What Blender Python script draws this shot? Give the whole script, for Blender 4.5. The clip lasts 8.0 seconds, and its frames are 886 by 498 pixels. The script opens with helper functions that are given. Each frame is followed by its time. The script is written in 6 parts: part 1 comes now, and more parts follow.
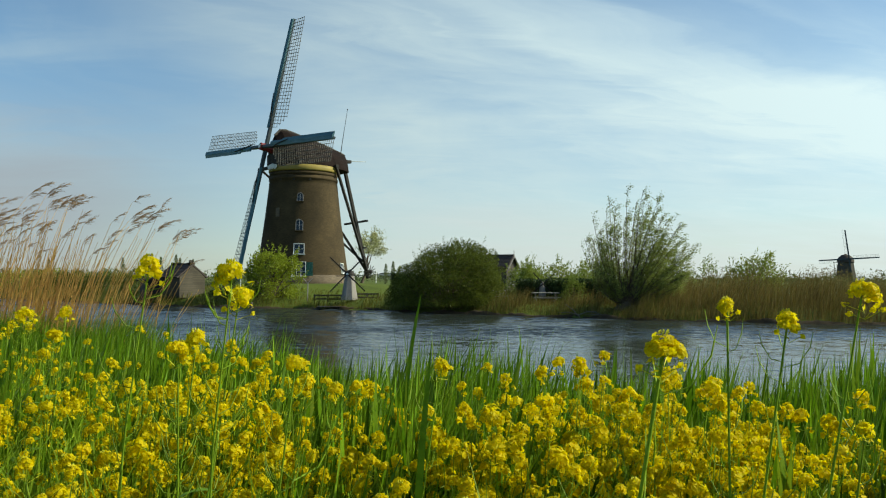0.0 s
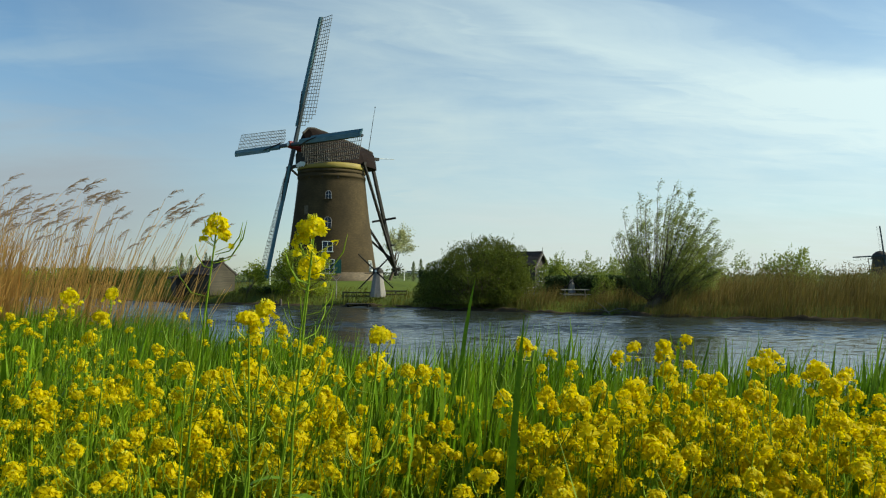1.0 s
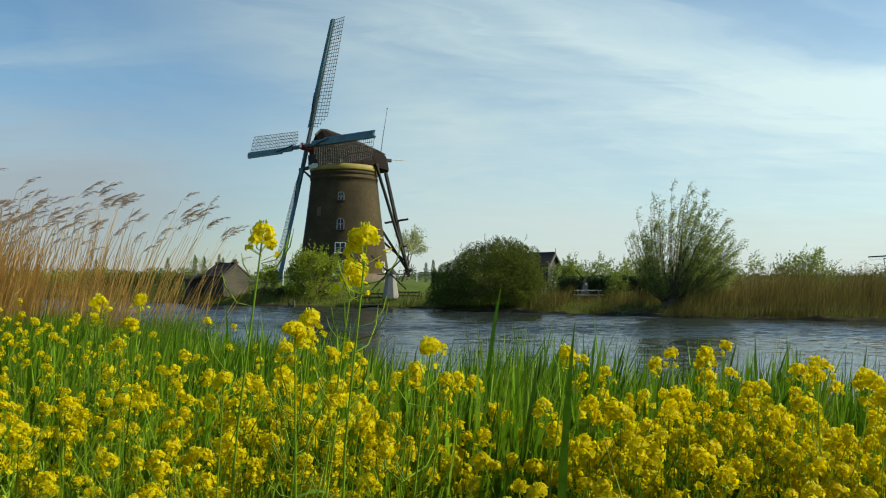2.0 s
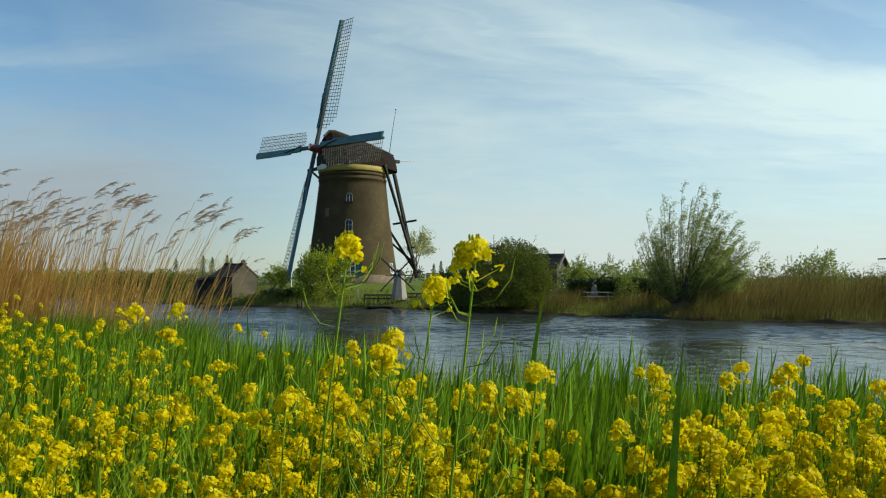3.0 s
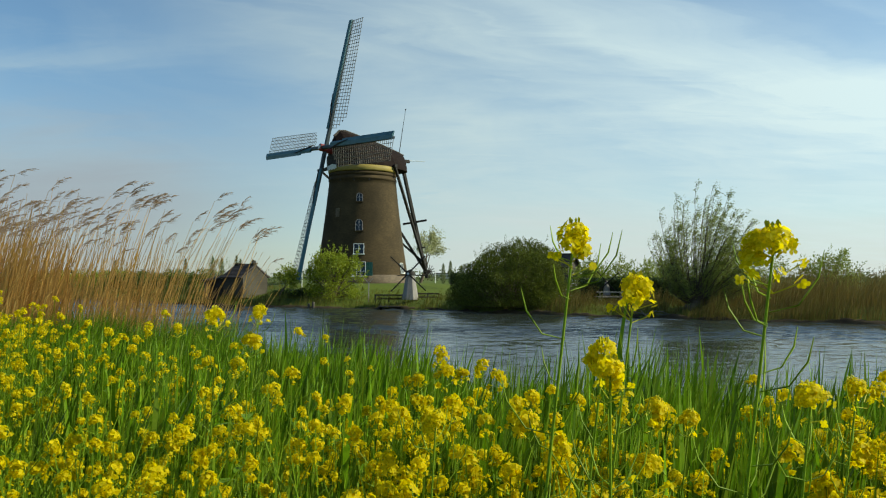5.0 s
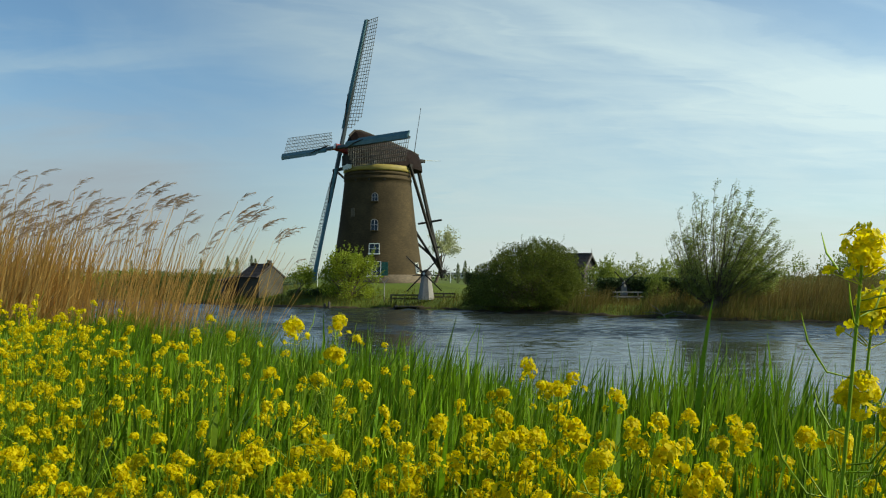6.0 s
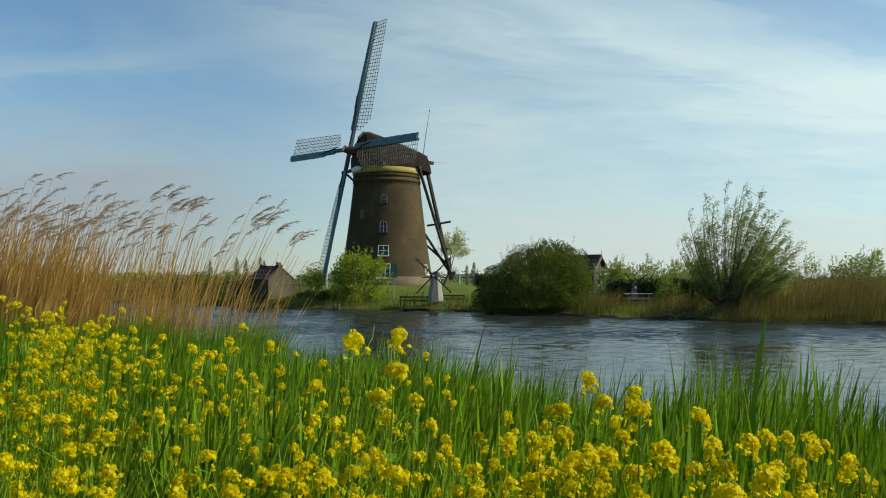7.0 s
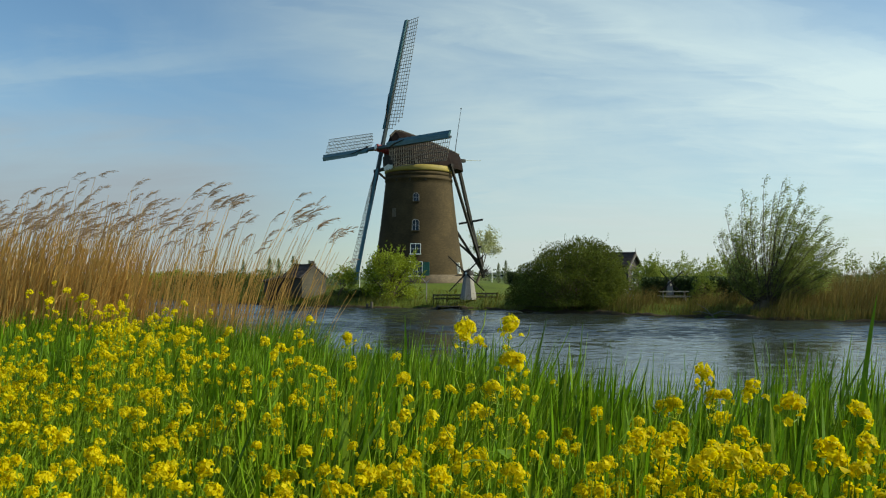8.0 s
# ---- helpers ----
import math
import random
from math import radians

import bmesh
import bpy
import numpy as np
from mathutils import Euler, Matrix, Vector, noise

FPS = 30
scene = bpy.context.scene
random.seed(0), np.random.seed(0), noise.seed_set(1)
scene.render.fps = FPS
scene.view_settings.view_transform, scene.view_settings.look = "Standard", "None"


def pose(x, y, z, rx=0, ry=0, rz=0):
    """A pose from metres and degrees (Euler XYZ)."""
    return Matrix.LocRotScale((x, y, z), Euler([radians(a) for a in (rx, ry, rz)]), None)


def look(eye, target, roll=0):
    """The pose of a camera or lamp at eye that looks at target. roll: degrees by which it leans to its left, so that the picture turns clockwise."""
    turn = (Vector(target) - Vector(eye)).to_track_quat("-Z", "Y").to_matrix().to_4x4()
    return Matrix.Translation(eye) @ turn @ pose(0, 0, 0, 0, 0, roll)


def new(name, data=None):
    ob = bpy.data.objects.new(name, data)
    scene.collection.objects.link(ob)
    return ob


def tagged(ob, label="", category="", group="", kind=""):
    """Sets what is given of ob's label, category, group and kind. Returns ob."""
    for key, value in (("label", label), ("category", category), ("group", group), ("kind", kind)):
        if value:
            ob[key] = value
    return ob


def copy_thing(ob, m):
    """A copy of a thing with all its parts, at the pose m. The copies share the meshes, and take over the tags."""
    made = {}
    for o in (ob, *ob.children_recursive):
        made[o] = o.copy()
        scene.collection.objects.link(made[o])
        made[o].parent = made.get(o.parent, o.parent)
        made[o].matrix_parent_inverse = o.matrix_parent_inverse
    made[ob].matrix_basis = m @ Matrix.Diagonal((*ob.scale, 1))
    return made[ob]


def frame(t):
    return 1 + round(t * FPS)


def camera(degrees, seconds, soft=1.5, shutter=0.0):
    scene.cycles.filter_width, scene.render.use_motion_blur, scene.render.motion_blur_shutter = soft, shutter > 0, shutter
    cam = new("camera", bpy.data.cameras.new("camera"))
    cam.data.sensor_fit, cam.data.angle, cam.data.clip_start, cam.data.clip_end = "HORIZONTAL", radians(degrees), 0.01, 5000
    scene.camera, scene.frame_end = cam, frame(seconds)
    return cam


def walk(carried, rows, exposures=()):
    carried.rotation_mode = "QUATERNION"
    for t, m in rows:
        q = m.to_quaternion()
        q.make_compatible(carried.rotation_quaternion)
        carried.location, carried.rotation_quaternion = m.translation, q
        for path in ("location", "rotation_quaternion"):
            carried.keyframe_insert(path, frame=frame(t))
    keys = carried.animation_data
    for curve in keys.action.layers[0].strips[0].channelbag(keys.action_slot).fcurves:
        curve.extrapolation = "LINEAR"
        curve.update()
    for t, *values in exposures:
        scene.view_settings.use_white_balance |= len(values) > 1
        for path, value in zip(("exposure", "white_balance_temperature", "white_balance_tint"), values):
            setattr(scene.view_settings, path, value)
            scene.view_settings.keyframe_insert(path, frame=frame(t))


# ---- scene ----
cam = camera(58.5, 8.0, soft=1.15)
PATH = [
    (0, (0.822, 0.563, 2.686), (0.944, 2.558, 2.758), 0.3),
    (0.5, (0.77, 0.616, 2.657), (0.866, 2.612, 2.728), -0.1),
    (1, (0.714, 0.731, 2.629), (0.768, 2.729, 2.695), 0.2),
    (1.2, (0.692, 0.747, 2.632), (0.7310, 2.7450, 2.7010), 0.2),
    (2.3, (0.63, 0.79, 2.643), (0.6470, 2.7880, 2.7100), 0.0),
    (2.5, (0.603, 0.812, 2.646), (0.613, 2.811, 2.712), -0.0),
    (3, (0.52, 0.903, 2.663), (0.526, 2.902, 2.734), 0.2),
    (3.5, (0.436, 1.002, 2.658), (0.437, 3.001, 2.731), 0.1),
    (4, (0.403, 1.028, 2.653), (0.399, 3.027, 2.724), 0.1),
    (4.5, (0.358, 1.019, 2.655), (0.347, 3.018, 2.726), 0.1),
    (4.7, (0.326, 1.045, 2.656), (0.3140, 3.0430, 2.7270), 0.1),
    (5.8, (0.08, 1.275, 2.677), (0.0430, 3.2730, 2.7470), 0.1),
    (6, (0.056, 1.293, 2.679), (0.008, 3.291, 2.749), 0.1),
    (6.5, (-0.027, 1.29, 2.709), (-0.087, 3.288, 2.781), 0.1),
    (7, (-0.075, 1.367, 2.702), (-0.143, 3.365, 2.776), -0.0),
    (7.5, (-0.16, 1.423, 2.685), (-0.272, 3.419, 2.761), -0.2),
    (8, (-0.26, 1.477, 2.671), (-0.405, 3.471, 2.741), -0.1),
]
walk(cam, [(t, look(eye, target, roll)) for t, eye, target, roll in PATH],
     [(0, 0.12, 6450, -6), (8, 0.05, 6450, -6)])

# ---- light ----
SUN = Vector((0.82, 0.0, 0.57)).normalized()
sun = new("sun", bpy.data.lights.new("sun", "SUN"))
sun.data.energy, sun.data.angle, sun.data.color = 6.0, radians(0.6), (1.0, 0.91, 0.74)
sun.matrix_world = look(SUN * 50, (0, 0, 0))

world = bpy.data.worlds.new("sky")
scene.world = world
world.use_nodes = True


def wire(tree, kind, **sets):
    node = tree.nodes.new(kind)
    for key, value in sets.items():
        if key in node.inputs:
            node.inputs[key].default_value = value
    return node


def build_sky():
    t = world.node_tree
    t.nodes.clear()
    link = t.links.new
    out = wire(t, "ShaderNodeOutputWorld")
    back = wire(t, "ShaderNodeBackground", Strength=0.115)
    sky = wire(t, "ShaderNodeTexSky")
    sky.sky_type, sky.sun_disc = "NISHITA", False
    sky.sun_elevation, sky.sun_rotation = math.asin(SUN.z), math.atan2(SUN.x, SUN.y)
    sky.air_density, sky.dust_density, sky.ozone_density = 1.0, 0.35, 2.5
    coord = wire(t, "ShaderNodeTexCoord")
    split = wire(t, "ShaderNodeSeparateXYZ")
    link(coord.outputs["Generated"], split.inputs[0])

    def op(kind, a, b=None, c=None):
        node = t.nodes.new("ShaderNodeMath")
        node.operation = kind
        for k, value in enumerate((a, b, c)):
            if value is None:
                continue
            if isinstance(value, (int, float)):
                node.inputs[k].default_value = value
            else:
                link(value, node.inputs[k])
        return node.outputs[0]

    # cirrus on a high flat layer
    height = op("ADD", op("MAXIMUM", split.outputs[2], 0.0), 0.16)
    flat = wire(t, "ShaderNodeCombineXYZ")
    link(op("DIVIDE", split.outputs[0], height), flat.inputs[0])
    link(op("DIVIDE", split.outputs[1], height), flat.inputs[1])
    turn = wire(t, "ShaderNodeMapping")
    turn.inputs["Rotation"].default_value = (0, 0, radians(-24))
    turn.inputs["Scale"].default_value = (0.42, 1.05, 1.0)
    turn.inputs["Location"].default_value = (0.35, 0.2, 0.0)
    link(flat.outputs[0], turn.inputs[0])
    veil = wire(t, "ShaderNodeTexNoise", Scale=1.3, Detail=6.0, Roughness=0.52, Distortion=0.5)
    link(turn.outputs[0], veil.inputs["Vector"])
    wisp = wire(t, "ShaderNodeTexNoise", Scale=4.5, Detail=7.0, Roughness=0.62, Distortion=1.0)
    link(turn.outputs[0], wisp.inputs["Vector"])
    # long cloud bands: slope and height against the view's middle, half width, left and right ends, weight
    ahead = op("MAXIMUM", split.outputs[1], 0.15)
    u = op("DIVIDE", split.outputs[0], ahead)
    v = op("DIVIDE", split.outputs[2], ahead)
    bend = op("MULTIPLY", op("SUBTRACT", veil.outputs["Fac"], 0.5), 0.16)
    v = op("ADD", op("ADD", v, bend), op("MULTIPLY", op("SUBTRACT", wisp.outputs["Fac"], 0.5), 0.05))
    total = None
    for slope, mid, half, left, right, weight in ((-0.20, 0.330, 0.085, -0.20, 3.0, 0.44), (0.05, 0.165, 0.085, -0.15, 3.0, 0.40), (0.0, 0.36, 0.24, -0.10, 3.0, 0.20), (0.02, 0.150, 0.060, -3.0, 0.05, 0.20),
                                                  (0.14, 0.365, 0.018, -3.0, -0.32, 0.26), (-0.45, 0.215, 0.075, -0.36, 0.0, 0.36), (0.0, 0.02, 0.110, -0.20, 3.0, 0.75)):
        off = op("DIVIDE", op("SUBTRACT", v, op("ADD", op("MULTIPLY", u, slope), mid)), half)
        bell = op("EXPONENT", op("MULTIPLY", op("MULTIPLY", off, off), -1.0))
        ends = []
        for k, (lo, hi) in enumerate(((left - 0.15, left + 0.2), (right + 0.15, right - 0.2))):
            fade = t.nodes.new("ShaderNodeMapRange")
            fade.interpolation_type = "SMOOTHSTEP"
            fade.inputs["From Min"].default_value, fade.inputs["From Max"].default_value = lo, hi
            link(u, fade.inputs[0])
            ends.append(fade.outputs[0])
        one = op("MULTIPLY", op("MULTIPLY", bell, op("MULTIPLY", ends[0], ends[1])), weight)
        total = one if total is None else op("ADD", total, one)
    # combed streaks along the bands
    comb = wire(t, "ShaderNodeCombineXYZ")
    link(op("ADD", op("MULTIPLY", u, 2.0), op("MULTIPLY", v, 1.8)), comb.inputs[0])
    link(op("ADD", op("MULTIPLY", v, 6.0), op("MULTIPLY", u, 1.5)), comb.inputs[1])
    streak = wire(t, "ShaderNodeTexNoise", Scale=1.35, Detail=8.0, Roughness=0.55, Distortion=1.1)
    link(comb.outputs[0], streak.inputs["Vector"])
    grain = op("MAXIMUM", op("ADD", op("MULTIPLY", op("SUBTRACT", streak.outputs["Fac"], 0.5), 1.9), op("MULTIPLY", wisp.outputs["Fac"], 1.8)), 0.0)
    amount = op("ADD", op("MULTIPLY", total, op("ADD", op("MULTIPLY", grain, 0.46), 0.52)), op("MULTIPLY", op("MAXIMUM", op("SUBTRACT", streak.outputs["Fac"], 0.36), 0.0), 0.48))
    ramp = t.nodes.new("ShaderNodeMapRange")
    ramp.inputs["From Min"].default_value, ramp.inputs["From Max"].default_value = 0.06, 1.0
    ramp.inputs["To Min"].default_value, ramp.inputs["To Max"].default_value = 0.0, 0.92
    link(amount, ramp.inputs[0])
    # cloud light follows the sky's own brightness towards the sun
    glow = op("ADD", op("MULTIPLY", op("MAXIMUM", op("ADD", op("MULTIPLY", split.outputs[0], SUN.x), op("MULTIPLY", split.outputs[2], SUN.z)), 0.0), 4.0), 5.4)
    white = wire(t, "ShaderNodeCombineXYZ")
    link(op("MULTIPLY", glow, 0.905), white.inputs[0])
    link(op("MULTIPLY", glow, 1.0), white.inputs[1])
    link(op("MULTIPLY", glow, 1.07), white.inputs[2])
    mix = t.nodes.new("ShaderNodeMix")
    mix.data_type = "RGBA"
    link(ramp.outputs[0], mix.inputs[0])
    clear = t.nodes.new("ShaderNodeMix")
    clear.data_type, clear.blend_type = "RGBA", "MULTIPLY"
    clear.inputs[0].default_value = 1.0
    clear.inputs[7].default_value = (0.95, 1.0, 1.07, 1)
    link(sky.outputs[0], clear.inputs[6])
    link(clear.outputs[2], mix.inputs[6])
    link(white.outputs[0], mix.inputs[7])
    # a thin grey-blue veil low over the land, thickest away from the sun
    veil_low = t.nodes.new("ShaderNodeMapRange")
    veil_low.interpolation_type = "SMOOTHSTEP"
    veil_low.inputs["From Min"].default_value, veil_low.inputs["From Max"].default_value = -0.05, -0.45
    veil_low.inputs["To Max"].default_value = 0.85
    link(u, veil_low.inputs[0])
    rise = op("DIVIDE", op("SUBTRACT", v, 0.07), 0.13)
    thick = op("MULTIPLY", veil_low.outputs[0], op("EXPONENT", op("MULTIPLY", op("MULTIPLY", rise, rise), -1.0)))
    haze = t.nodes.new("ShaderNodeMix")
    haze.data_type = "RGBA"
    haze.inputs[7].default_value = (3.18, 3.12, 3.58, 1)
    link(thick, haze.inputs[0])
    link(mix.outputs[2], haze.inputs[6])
    # and a pale neutral haze on the horizon towards the sun
    side = t.nodes.new("ShaderNodeMapRange")
    side.interpolation_type = "SMOOTHSTEP"
    side.inputs["From Min"].default_value, side.inputs["From Max"].default_value = -0.20, 0.10
    side.inputs["To Max"].default_value = 0.6
    link(u, side.inputs[0])
    low = op("DIVIDE", v, 0.09)
    pale = t.nodes.new("ShaderNodeMix")
    pale.data_type = "RGBA"
    pale.inputs[7].default_value = (5.6, 5.45, 5.65, 1)
    link(op("MULTIPLY", side.outputs[0], op("EXPONENT", op("MULTIPLY", op("MULTIPLY", low, low), -1.0))), pale.inputs[0])
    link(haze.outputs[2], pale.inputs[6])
    link(pale.outputs[2], back.inputs[0])
    link(back.outputs[0], out.inputs[0])


build_sky()

# ---- materials ----


def surface(name, low, high, scale=3.0, rough=0.75, bump=0.25, fine=30.0, metal=0.0, island=0.0, through_light=0.0,
            each=0.0, stretch=(1, 1, 1), tint=None, spec=0.22, stain=0.0):
    """A matter whose colour runs between two tones at two scales, with fine relief."""
    m = bpy.data.materials.new(name)
    m.use_nodes = True
    t = m.node_tree
    link = t.links.new
    t.nodes.clear()
    out = wire(t, "ShaderNodeOutputMaterial")
    bsdf = wire(t, "ShaderNodeBsdfPrincipled", Roughness=rough, Metallic=metal)
    bsdf.inputs["Specular IOR Level"].default_value = spec
    geo = wire(t, "ShaderNodeNewGeometry")
    fit_size = wire(t, "ShaderNodeMapping")
    fit_size.inputs["Scale"].default_value = stretch
    link(geo.outputs["Position"], fit_size.inputs[0])
    big = wire(t, "ShaderNodeTexNoise", Scale=scale, Detail=4.0, Roughness=0.6)
    small = wire(t, "ShaderNodeTexNoise", Scale=fine, Detail=3.0, Roughness=0.65)
    link(fit_size.outputs[0], big.inputs["Vector"])
    link(fit_size.outputs[0], small.inputs["Vector"])
    add = wire(t, "ShaderNodeMath")
    add.operation = "MULTIPLY_ADD"
    add.inputs[1].default_value = 0.35
    link(small.outputs["Fac"], add.inputs[0])
    half = wire(t, "ShaderNodeMath")
    half.operation = "MULTIPLY"
    half.inputs[1].default_value = 0.65
    link(big.outputs["Fac"], half.inputs[0])
    link(half.outputs[0], add.inputs[2])
    span = t.nodes.new("ShaderNodeMapRange")
    span.inputs["From Min"].default_value, span.inputs["From Max"].default_value = 0.32, 0.68
    link(add.outputs[0], span.inputs[0])
    mix = t.nodes.new("ShaderNodeMix")
    mix.data_type = "RGBA"
    mix.inputs[6].default_value, mix.inputs[7].default_value = (*low, 1), (*high, 1)
    link(span.outputs[0], mix.inputs[0])
    colour = mix.outputs[2]
    if stain:
        spots = wire(t, "ShaderNodeTexNoise", Scale=scale * 0.28, Detail=7.0, Roughness=0.7)
        link(geo.outputs["Position"], spots.inputs["Vector"])
        cut = t.nodes.new("ShaderNodeMapRange")
        cut.inputs["From Min"].default_value, cut.inputs["From Max"].default_value = 0.5, 0.72
        cut.inputs["To Max"].default_value = stain
        link(spots.outputs["Fac"], cut.inputs[0])
        worn = t.nodes.new("ShaderNodeMix")
        worn.data_type = "RGBA"
        worn.inputs[7].default_value = (low[0] * 0.45, low[1] * 0.5, low[2] * 0.55, 1)
        link(cut.outputs[0], worn.inputs[0])
        link(colour, worn.inputs[6])
        colour = worn.outputs[2]
    if island or each:
        if island:
            source = geo.outputs["Random Per Island"]
        else:
            source = wire(t, "ShaderNodeObjectInfo").outputs["Random"]
        shift = t.nodes.new("ShaderNodeMapRange")
        k = island or each
        shift.inputs["To Min"].default_value, shift.inputs["To Max"].default_value = 1 - k, 1 + k
        link(source, shift.inputs[0])
        hue = wire(t, "ShaderNodeHueSaturation")
        link(shift.outputs[0], hue.inputs["Value"])
        link(colour, hue.inputs["Color"])
        if tint:
            blend = t.nodes.new("ShaderNodeMix")
            blend.data_type = "RGBA"
            blend.inputs[7].default_value = (*tint, 1)
            some = t.nodes.new("ShaderNodeMapRange")
            some.inputs["From Min"].default_value, some.inputs["To Max"].default_value = 0.55, 0.75
            tumble = wire(t, "ShaderNodeMath")
            tumble.operation = "FRACT"
            wide = wire(t, "ShaderNodeMath")
            wide.operation = "MULTIPLY"
            wide.inputs[1].default_value = 17.31
            link(source, wide.inputs[0])
            link(wide.outputs[0], tumble.inputs[0])
            link(tumble.outputs[0], some.inputs[0])
            link(some.outputs[0], blend.inputs[0])
            link(hue.outputs[0], blend.inputs[6])
            colour = blend.outputs[2]
        else:
            colour = hue.outputs[0]
    link(colour, bsdf.inputs["Base Color"])
    if bump:
        relief = wire(t, "ShaderNodeBump", Strength=bump, Distance=0.02)
        link(small.outputs["Fac"], relief.inputs["Height"])
        link(relief.outputs[0], bsdf.inputs["Normal"])
    if through_light:
        lit = wire(t, "ShaderNodeBsdfTranslucent")
        link(colour, lit.inputs["Color"])
        both = wire(t, "ShaderNodeMixShader")
        both.inputs[0].default_value = through_light
        link(bsdf.outputs[0], both.inputs[1])
        link(lit.outputs[0], both.inputs[2])
        link(both.outputs[0], out.inputs[0])
    else:
        link(bsdf.outputs[0], out.inputs[0])
    return m


PETAL = surface("petal_yellow", (0.70, 0.565, 0.004), (0.82, 0.69, 0.008), 40, 0.6, 0.0, 300, island=0.12, through_light=0.60, spec=0.15, tint=(0.60, 0.53, 0.010))
BUD = surface("bud_green", (0.42, 0.42, 0.02), (0.60, 0.54, 0.03), 40, 0.6, 0.0, 300, island=0.2, through_light=0.2)
STEM = surface("stem_green", (0.17, 0.27, 0.012), (0.30, 0.41, 0.025), 9, 0.5, 0.1, 120, island=0.25, through_light=0.40)
HERB = surface("herb_leaf", (0.11, 0.20, 0.012), (0.21, 0.33, 0.02), 7, 0.5, 0.1, 120, island=0.3, through_light=0.42)
BLADE = surface("reed_blade_green", (0.058, 0.126, 0.0035), (0.168, 0.280, 0.008), 3, 0.42, 0.1, 80, island=0.5, through_light=0.34, tint=(0.22, 0.29, 0.02))
STRAW = surface("dry_reed", (0.40, 0.230, 0.054), (0.68, 0.435, 0.13), 2.2, 0.65, 0.1, 60, island=0.35, through_light=0.32, tint=(0.44, 0.26, 0.075))
PLUME = surface("reed_plume", (0.36, 0.23, 0.13), (0.58, 0.41, 0.27), 8, 0.8, 0.0, 90, island=0.25, through_light=0.5)
FAR_REED = surface("old_reed_bed", (0.10, 0.075, 0.020), (0.27, 0.19, 0.055), 0.30, 0.8, 0.0, 5, island=0.4, through_light=0.35, tint=(0.13, 0.135, 0.022))
BANK_GRASS = surface("bank_grass", (0.072, 0.088, 0.009), (0.165, 0.165, 0.022), 0.5, 0.7, 0.0, 6, island=0.4, through_light=0.3, tint=(0.23, 0.17, 0.055))
GROUND = surface("grassy_ground", (0.042, 0.062, 0.005), (0.108, 0.136, 0.011), 0.25, 0.9, 0.6, 3.0, stain=0.4)
BUSH_LEAF = surface("willow_bush_leaf", (0.060, 0.080, 0.011), (0.170, 0.192, 0.030), 0.5, 0.55, 0.0, 8, island=0.4, through_light=0.40)
TREE_LEAF = surface("willow_leaf", (0.17, 0.21, 0.035), (0.34, 0.37, 0.085), 0.6, 0.42, 0.0, 8, island=0.35, through_light=0.48, spec=0.35)
SHRUB_LEAF = surface("shrub_leaf", (0.16, 0.20, 0.014), (0.33, 0.37, 0.032), 0.8, 0.5, 0.0, 8, island=0.35, through_light=0.4)
HEDGE_LEAF = surface("hedge_leaf", (0.03, 0.05, 0.015), (0.07, 0.10, 0.025), 0.8, 0.6, 0.0, 8, island=0.35, through_light=0.2)
SPRING_LEAF = surface("spring_leaf", (0.15, 0.20, 0.03), (0.30, 0.33, 0.06), 0.3, 0.6, 0.0, 5, island=0.3, through_light=0.35)
BLOSSOM = surface("pale_blossom", (0.30, 0.32, 0.13), (0.52, 0.50, 0.26), 0.8, 0.6, 0.0, 8, island=0.25, through_light=0.3)
FAR_LEAF = surface("distant_leaf", (0.105, 0.13, 0.055), (0.19, 0.21, 0.085), 0.05, 0.8, 0.0, 1.0, island=0.25, through_light=0.3)
BARK = surface("bark", (0.06, 0.045, 0.03), (0.15, 0.115, 0.08), 5, 0.9, 0.6, 30, stretch=(1, 1, 0.3))
THATCH = surface("dark_thatch", (0.009, 0.006, 0.0055), (0.024, 0.0155, 0.013), 1.2, 0.95, 0.8, 18, stretch=(1, 1, 0.35), stain=0.3, spec=0.08)
TARRED = surface("tarred_wood", (0.016, 0.0145, 0.013), (0.042, 0.036, 0.031), 2, 0.7, 0.4, 25, stretch=(1, 1, 0.25))
SAIL_BLUE = surface("sail_paint", (0.042, 0.105, 0.125), (0.085, 0.17, 0.20), 0.8, 0.5, 0.15, 15, stain=0.35)
STOCK_PAINT = surface("stock_paint", (0.022, 0.030, 0.036), (0.05, 0.065, 0.075), 0.9, 0.5, 0.15, 15)
# Lath copies with sunlight painted in; the pale one also makes the tabletop.
PALE_LATH = surface("sunlit_lath", (0.26, 0.24, 0.20), (0.42, 0.39, 0.33), 2, 0.8, 0.2, 25, island=0.15)
HALF_LIT_LATH = surface("half_lit_lath", (0.13, 0.115, 0.095), (0.24, 0.21, 0.17), 2, 0.8, 0.2, 25, island=0.15)
LATH = surface("weathered_lath", (0.10, 0.088, 0.07), (0.20, 0.18, 0.145), 2, 0.8, 0.2, 25, island=0.15)
CREAM = surface("ochre_ring_paint", (0.22, 0.165, 0.035), (0.34, 0.26, 0.07), 0.9, 0.6, 0.2, 12, stain=0.3)
WHITE = surface("white_paint", (0.66, 0.66, 0.62), (0.82, 0.82, 0.79), 1.5, 0.5, 0.15, 20, stain=0.25)
RED = surface("red_paint", (0.14, 0.018, 0.02), (0.24, 0.035, 0.03), 2, 0.5, 0.15, 20)
GREEN_PAINT = surface("green_shutter_paint", (0.012, 0.055, 0.045), (0.025, 0.09, 0.07), 2, 0.45, 0.15, 20)
